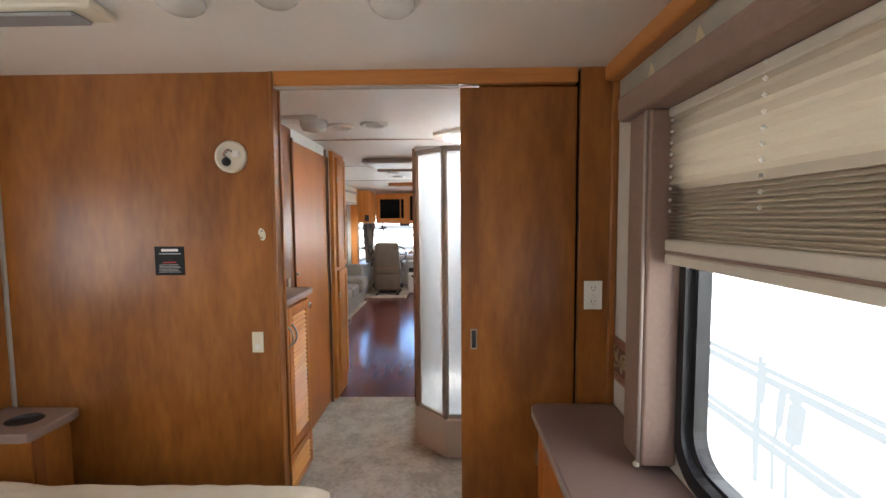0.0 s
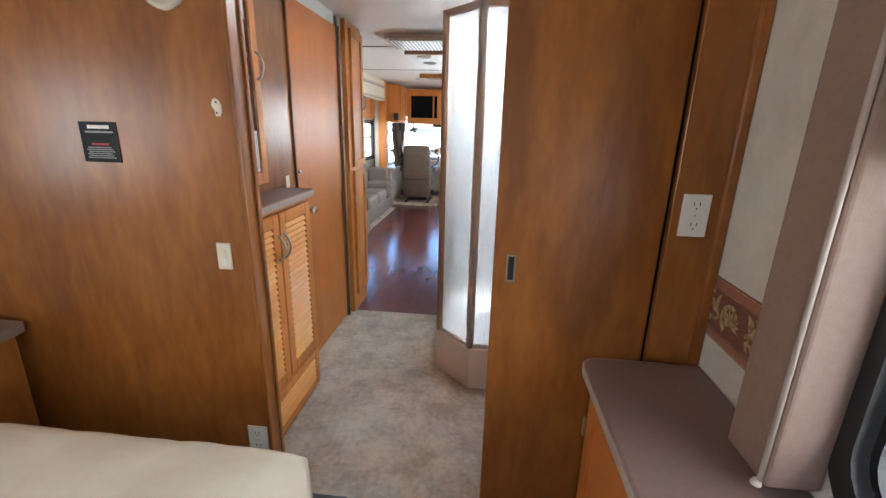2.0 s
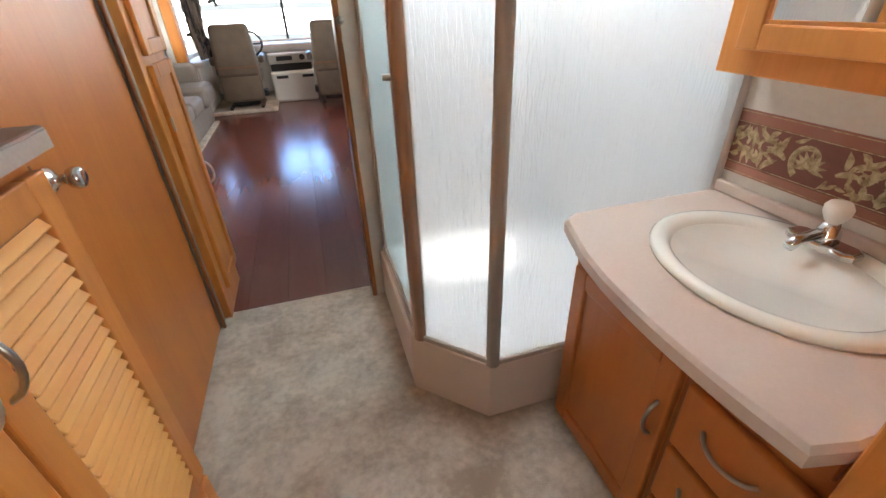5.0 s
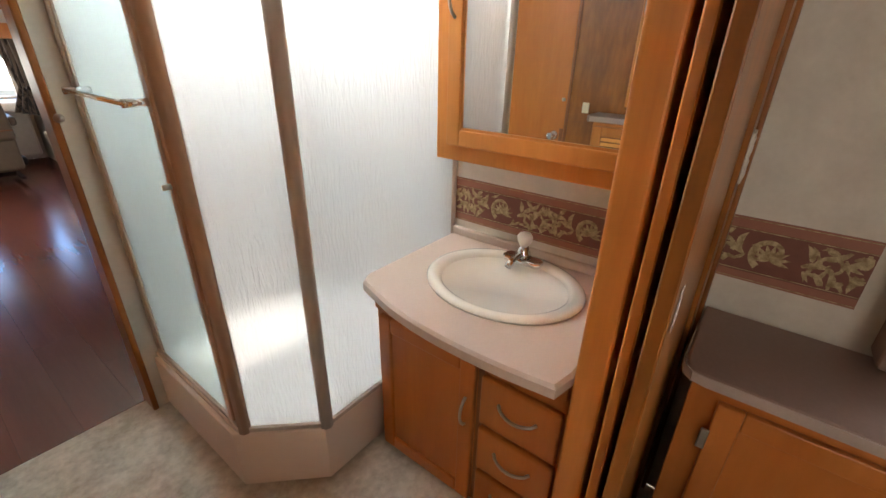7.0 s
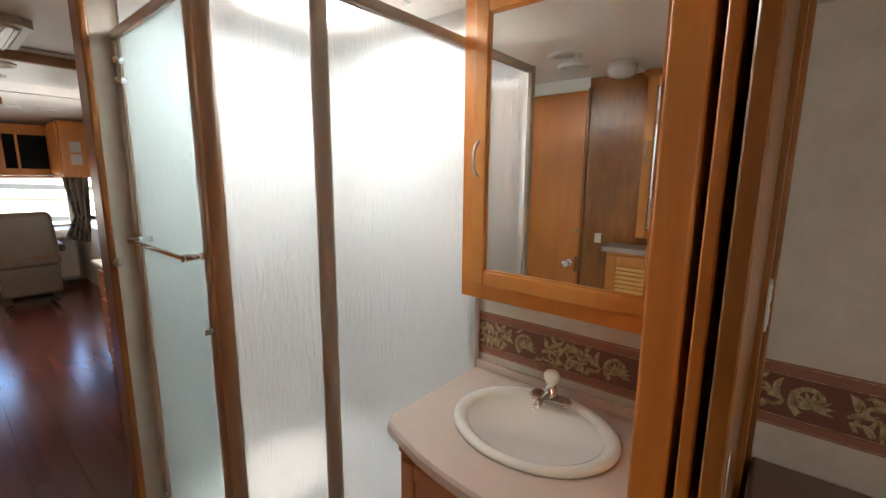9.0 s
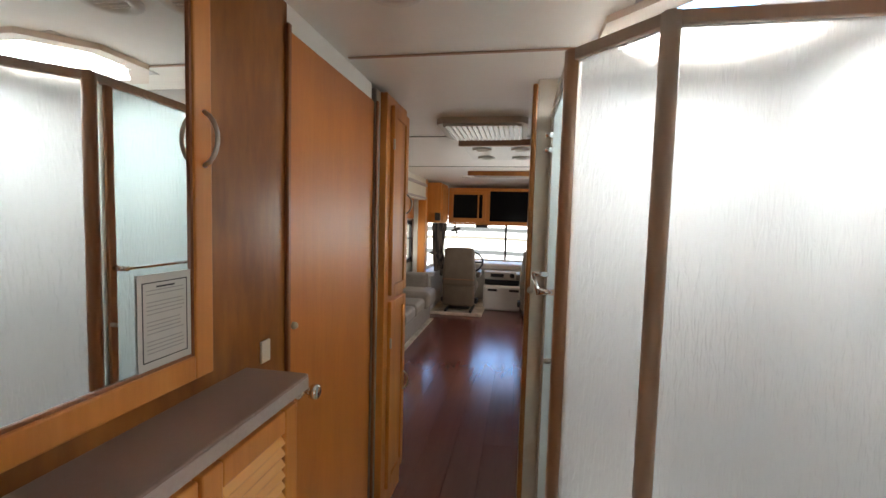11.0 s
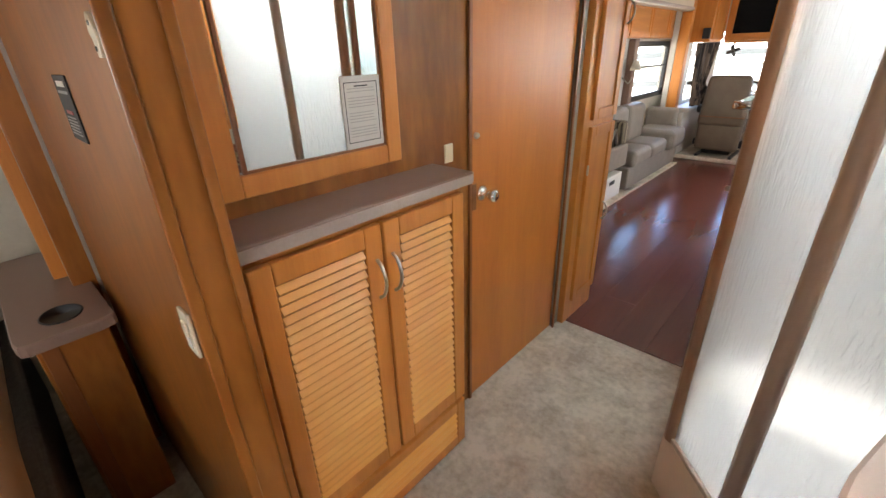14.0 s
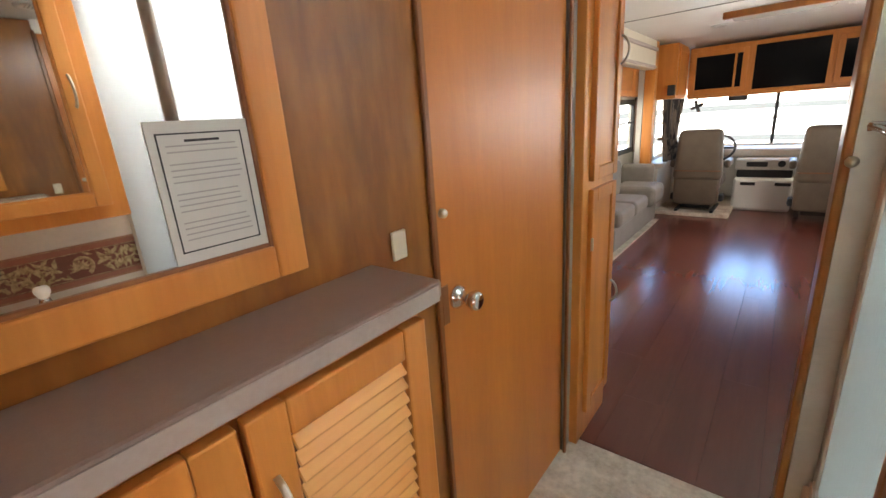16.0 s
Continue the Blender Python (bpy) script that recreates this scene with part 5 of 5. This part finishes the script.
def captain_seat(x, y, group):
    s = thing("captain_seat", (x, y, 0.05), "tan vinyl captain seat on a pedestal", "seat", group)
    soft_shell("backrest", 0.55, 0.17, 0.62, 0.86, M_SEAT, (x, y - 0.16, 0.77), s, 0.06)
    box("seam", x - 0.255, x + 0.255, y - 0.252, y - 0.24, 0.575, 0.585, M_DARK_EDGE, 0.002, s)
    soft_shell("skirt", 0.50, 0.15, 0.40, 1.04, M_SEAT, (x, y - 0.15, 0.345), s, 0.04)
    soft_shell("cushion", 0.54, 0.52, 0.16, 0.95, M_SEAT, (x, y + 0.16, 0.43), s, 0.05)
    for sx in (-1, 1):
        box("armrest", x + sx * 0.30 - 0.035, x + sx * 0.30 + 0.035, y - 0.10, y + 0.30, 0.60, 0.70, M_SEAT, 0.03, s, 3)
        box("track", x + sx * 0.20 - 0.02, x + sx * 0.20 + 0.02, y - 0.22, y + 0.34, 0.05, 0.08, M_BLACK, 0.003, s)
        box("lever", x + sx * 0.27 - 0.03, x + sx * 0.27 + 0.03, y - 0.12, y + 0.06, 0.18, 0.27, M_BLACK, 0.02, s, 2)
    box("pedestal", x - 0.17, x + 0.17, y - 0.10, y + 0.26, 0.08, 0.35, M_BLACK, 0.01, s)
    return s


captain_seat(-1.13, 8.62, "cab seats")
captain_seat(0.10, 8.55, "cab seats")


def curtain_mesh(x0, s):
    bm = bmesh.new()
    rows = []
    for i in range(25):
        t = i / 24
        z = 1.46 - 0.76 * t
        pinch = 0.55 + 0.45 * abs((t - 0.62) / 0.62) if t < 0.62 else 0.55 + 0.45 * (t - 0.62) / 0.38
        row = []
        for j in range(41):
            u = j / 40
            y = 8.20 + (0.10 * t) + 0.60 * pinch * u
            x = x0 + s * 0.14 * pinch * u + s * 0.045 * math.sin(u * 8 * math.pi) * (0.6 + 0.4 * pinch) + s * 0.03 * t
            row.append(bm.verts.new((x, y, z)))
        rows.append(row)
    for a, b in zip(rows, rows[1:]):
        for j in range(40):
            bm.faces.new((a[j], a[j + 1], b[j + 1], b[j]))
    return finish(bm, "cloth")


curt = thing("driver_curtain", (-1.54, 8.5, 0.7), "dark striped curtain tied back beside driver", "curtain")
put("cloth", curtain_mesh(-1.54, 1), M_CURTAIN, (0, 0, 0), curt, smooth=True)
box("tie", -1.60, -1.47, 8.34, 8.60, 0.965, 1.0, M_CURTAIN, 0.008, curt)
curt2 = thing("passenger_curtain", (0.66, 8.5, 0.7), "dark striped curtain tied back beside passenger", "curtain")
put("cloth", curtain_mesh(0.68, -1), M_CURTAIN, (0, 0, 0), curt2, smooth=True)
box("tie", 0.60, 0.74, 8.34, 8.60, 0.965, 1.0, M_CURTAIN, 0.008, curt2)
ar = thing("driver_side_ledge", (-1.62, 9.0, 0.05), "grey ledge under the driver window", "ledge")
box("shelf", LEFT + 0.002, -1.50, 8.30, 9.19, 0.62, 0.68, M_DASH, 0.015, ar, 2)
box("panel", LEFT + 0.002, -1.56, 8.30, 9.19, 0.05, 0.618, M_DASH, 0.01, ar)

# ceiling fittings of the living area
lf = thing("ceiling_panel_light", (-0.45, 4.54, CEIL), "ribbed rectangular ceiling light in wood frame", "lamp")
framed_pts = octo(-0.72, -0.18, 4.28, 4.80, 0.04)
ring("frame", framed_pts, octo(-0.69, -0.21, 4.31, 4.77, 0.03), CEIL - 0.035, CEIL - 0.001, M_ALU, lf)
prism("lens", octo(-0.685, -0.215, 4.315, 4.765, 0.03), CEIL - 0.045, CEIL - 0.006, M_LENS, "z", 0.008, 2, lf)
for k in range(15):
    box("rib", -0.67 + 0.031 * k, -0.662 + 0.031 * k, 4.325, 4.755, CEIL - 0.049, CEIL - 0.044, M_WHITE, 0.001, lf)
ac = thing("air_conditioner_panel", (-0.42, 5.25, CEIL), "white ceiling air panel with dark wood edge", "air conditioner")
box("panel", -0.66, 0.20, 4.99, 5.75, CEIL - 0.040, CEIL - 0.001, M_WHITE, 0.008, ac)
box("wood_edge", -0.68, 0.22, 4.955, 4.988, CEIL - 0.050, CEIL - 0.001, M_ALU_WOOD, 0.004, ac)
for x, y in ((-0.52, 5.15), (-0.22, 5.15), (-0.52, 5.58), (-0.22, 5.58)):
    vent((x, y, CEIL - 0.040), 0.075)
ac2 = thing("front_ceiling_light", (-0.4, 7.1, CEIL), "long ceiling light with dark wood bar", "lamp")
box("wood_bar", -0.85, -0.05, 6.92, 6.98, CEIL - 0.055, CEIL - 0.001, M_WALL, 0.005, ac2)
prism("lens", octo(-0.80, -0.10, 7.02, 7.30, 0.06), CEIL - 0.04, CEIL - 0.001, M_LENS, "z", 0.01, 2, ac2)
for x, y in ((-0.95, 7.6), (0.05, 7.5), (0.3, 7.5)):
    vent((x, y, CEIL - 0.001), 0.07)

# ---- outdoors ----
tagged(box("ground", -400, 400, -400, 400, -1.2, -1.0, M_DASH, 0), "pale concrete lot round the coach", "ground", kind="structure")


def backdrop(name, x0, x1, y0, y1, z0, z1, material, label):
    return tagged(box(name, x0, x1, y0, y1, z0, z1, material, 0), label, "backdrop", kind="structure")


# glowing sheet that lights the bedroom; its rails, posts and covers glow too
bd = backdrop("backdrop_side", 5.0, 5.05, -9, 12, -1.0, 6, M_OUT, "glowing white backdrop for the sunlit lot")
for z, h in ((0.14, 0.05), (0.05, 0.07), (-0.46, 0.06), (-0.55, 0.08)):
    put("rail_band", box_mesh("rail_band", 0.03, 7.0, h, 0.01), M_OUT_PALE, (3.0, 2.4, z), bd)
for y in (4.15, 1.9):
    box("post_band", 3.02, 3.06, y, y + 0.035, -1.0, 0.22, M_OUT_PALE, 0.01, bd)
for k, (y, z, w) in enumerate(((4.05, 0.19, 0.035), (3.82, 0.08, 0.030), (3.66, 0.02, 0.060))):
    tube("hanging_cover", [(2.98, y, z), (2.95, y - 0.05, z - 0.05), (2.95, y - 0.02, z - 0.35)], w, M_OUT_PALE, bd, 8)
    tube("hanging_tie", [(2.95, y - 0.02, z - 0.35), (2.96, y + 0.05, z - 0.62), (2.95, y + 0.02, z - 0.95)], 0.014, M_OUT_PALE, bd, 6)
backdrop("backdrop_slide", -6.05, -6.0, -4, 14, -1.0, 5, M_OUT, "glowing white backdrop for the sunlit lot")
# the coach, its stripes and window emit in place of sunlight on them
fd = backdrop("backdrop_front", -9, 9, 15.0, 15.05, -1.0, 2.35, M_OUT, "glowing backdrop of a neighbouring coach with curved stripes")


# emissive card out of direct view, added for blue glare on the planks
backdrop("backdrop_sky", -14, 14, 22.0, 22.05, 2.6, 14, M_SKY, "glowing blue card for the sky above the lot")


def stripe(name, z0, rise, w, material, sag):
    n = 24
    bm = bmesh.new()
    lo, hi = [], []
    for k in range(n + 1):
        t = k / n
        x = -5 + 10 * t
        z = z0 + rise * t - sag * (t - 0.3) ** 2
        lo.append(bm.verts.new((x, 0, z)))
        hi.append(bm.verts.new((x, 0, z + w * (1 - 0.4 * t))))
    for k in range(n):
        bm.faces.new((lo[k], lo[k + 1], hi[k + 1], hi[k]))
    put(name, finish(bm, name), material, (0, 14.97, 0), fd)


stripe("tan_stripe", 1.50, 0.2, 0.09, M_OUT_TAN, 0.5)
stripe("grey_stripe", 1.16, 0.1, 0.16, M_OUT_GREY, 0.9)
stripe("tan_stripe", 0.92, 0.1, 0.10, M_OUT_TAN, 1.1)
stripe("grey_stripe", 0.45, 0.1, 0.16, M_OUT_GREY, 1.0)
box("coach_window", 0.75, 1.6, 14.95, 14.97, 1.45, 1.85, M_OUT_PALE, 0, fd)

# ---- floor planks ----
PW, PL = 0.19, 1.22
plank = box_mesh("plank", PW - 0.0005, PL - 0.0006, 0.012, 0.0005)
plank.materials.append(M_PLANK)
wood_floor = tagged(box("wood_floor", -2.42, RIGHT, EDGE, FRONT, -0.03, -0.0125, M_BLACKGAP, 0), "glossy dark cherry plank floor", "floor", kind="structure")
row = 0
x = -1.72
while x < RIGHT - 0.02:
    y = EDGE - 0.4 * (row % 3)
    while y < FRONT - 0.05:
        a, b = max(y, EDGE + 0.001), min(y + PL, FRONT)
        if b - a > 0.05:
            w = min(PW, RIGHT - x)
            if b - a > PL - 0.01 and w > PW - 0.001:
                put("plank", plank, None, (x + w / 2, (a + b) / 2, -0.006), wood_floor)
            else:
                box("plank", x + 0.00025, x + w - 0.00025, a, b - 0.0006, -0.012, 0.0, M_PLANK, 0.0005, wood_floor)
        y += PL
    x += PW
    row += 1
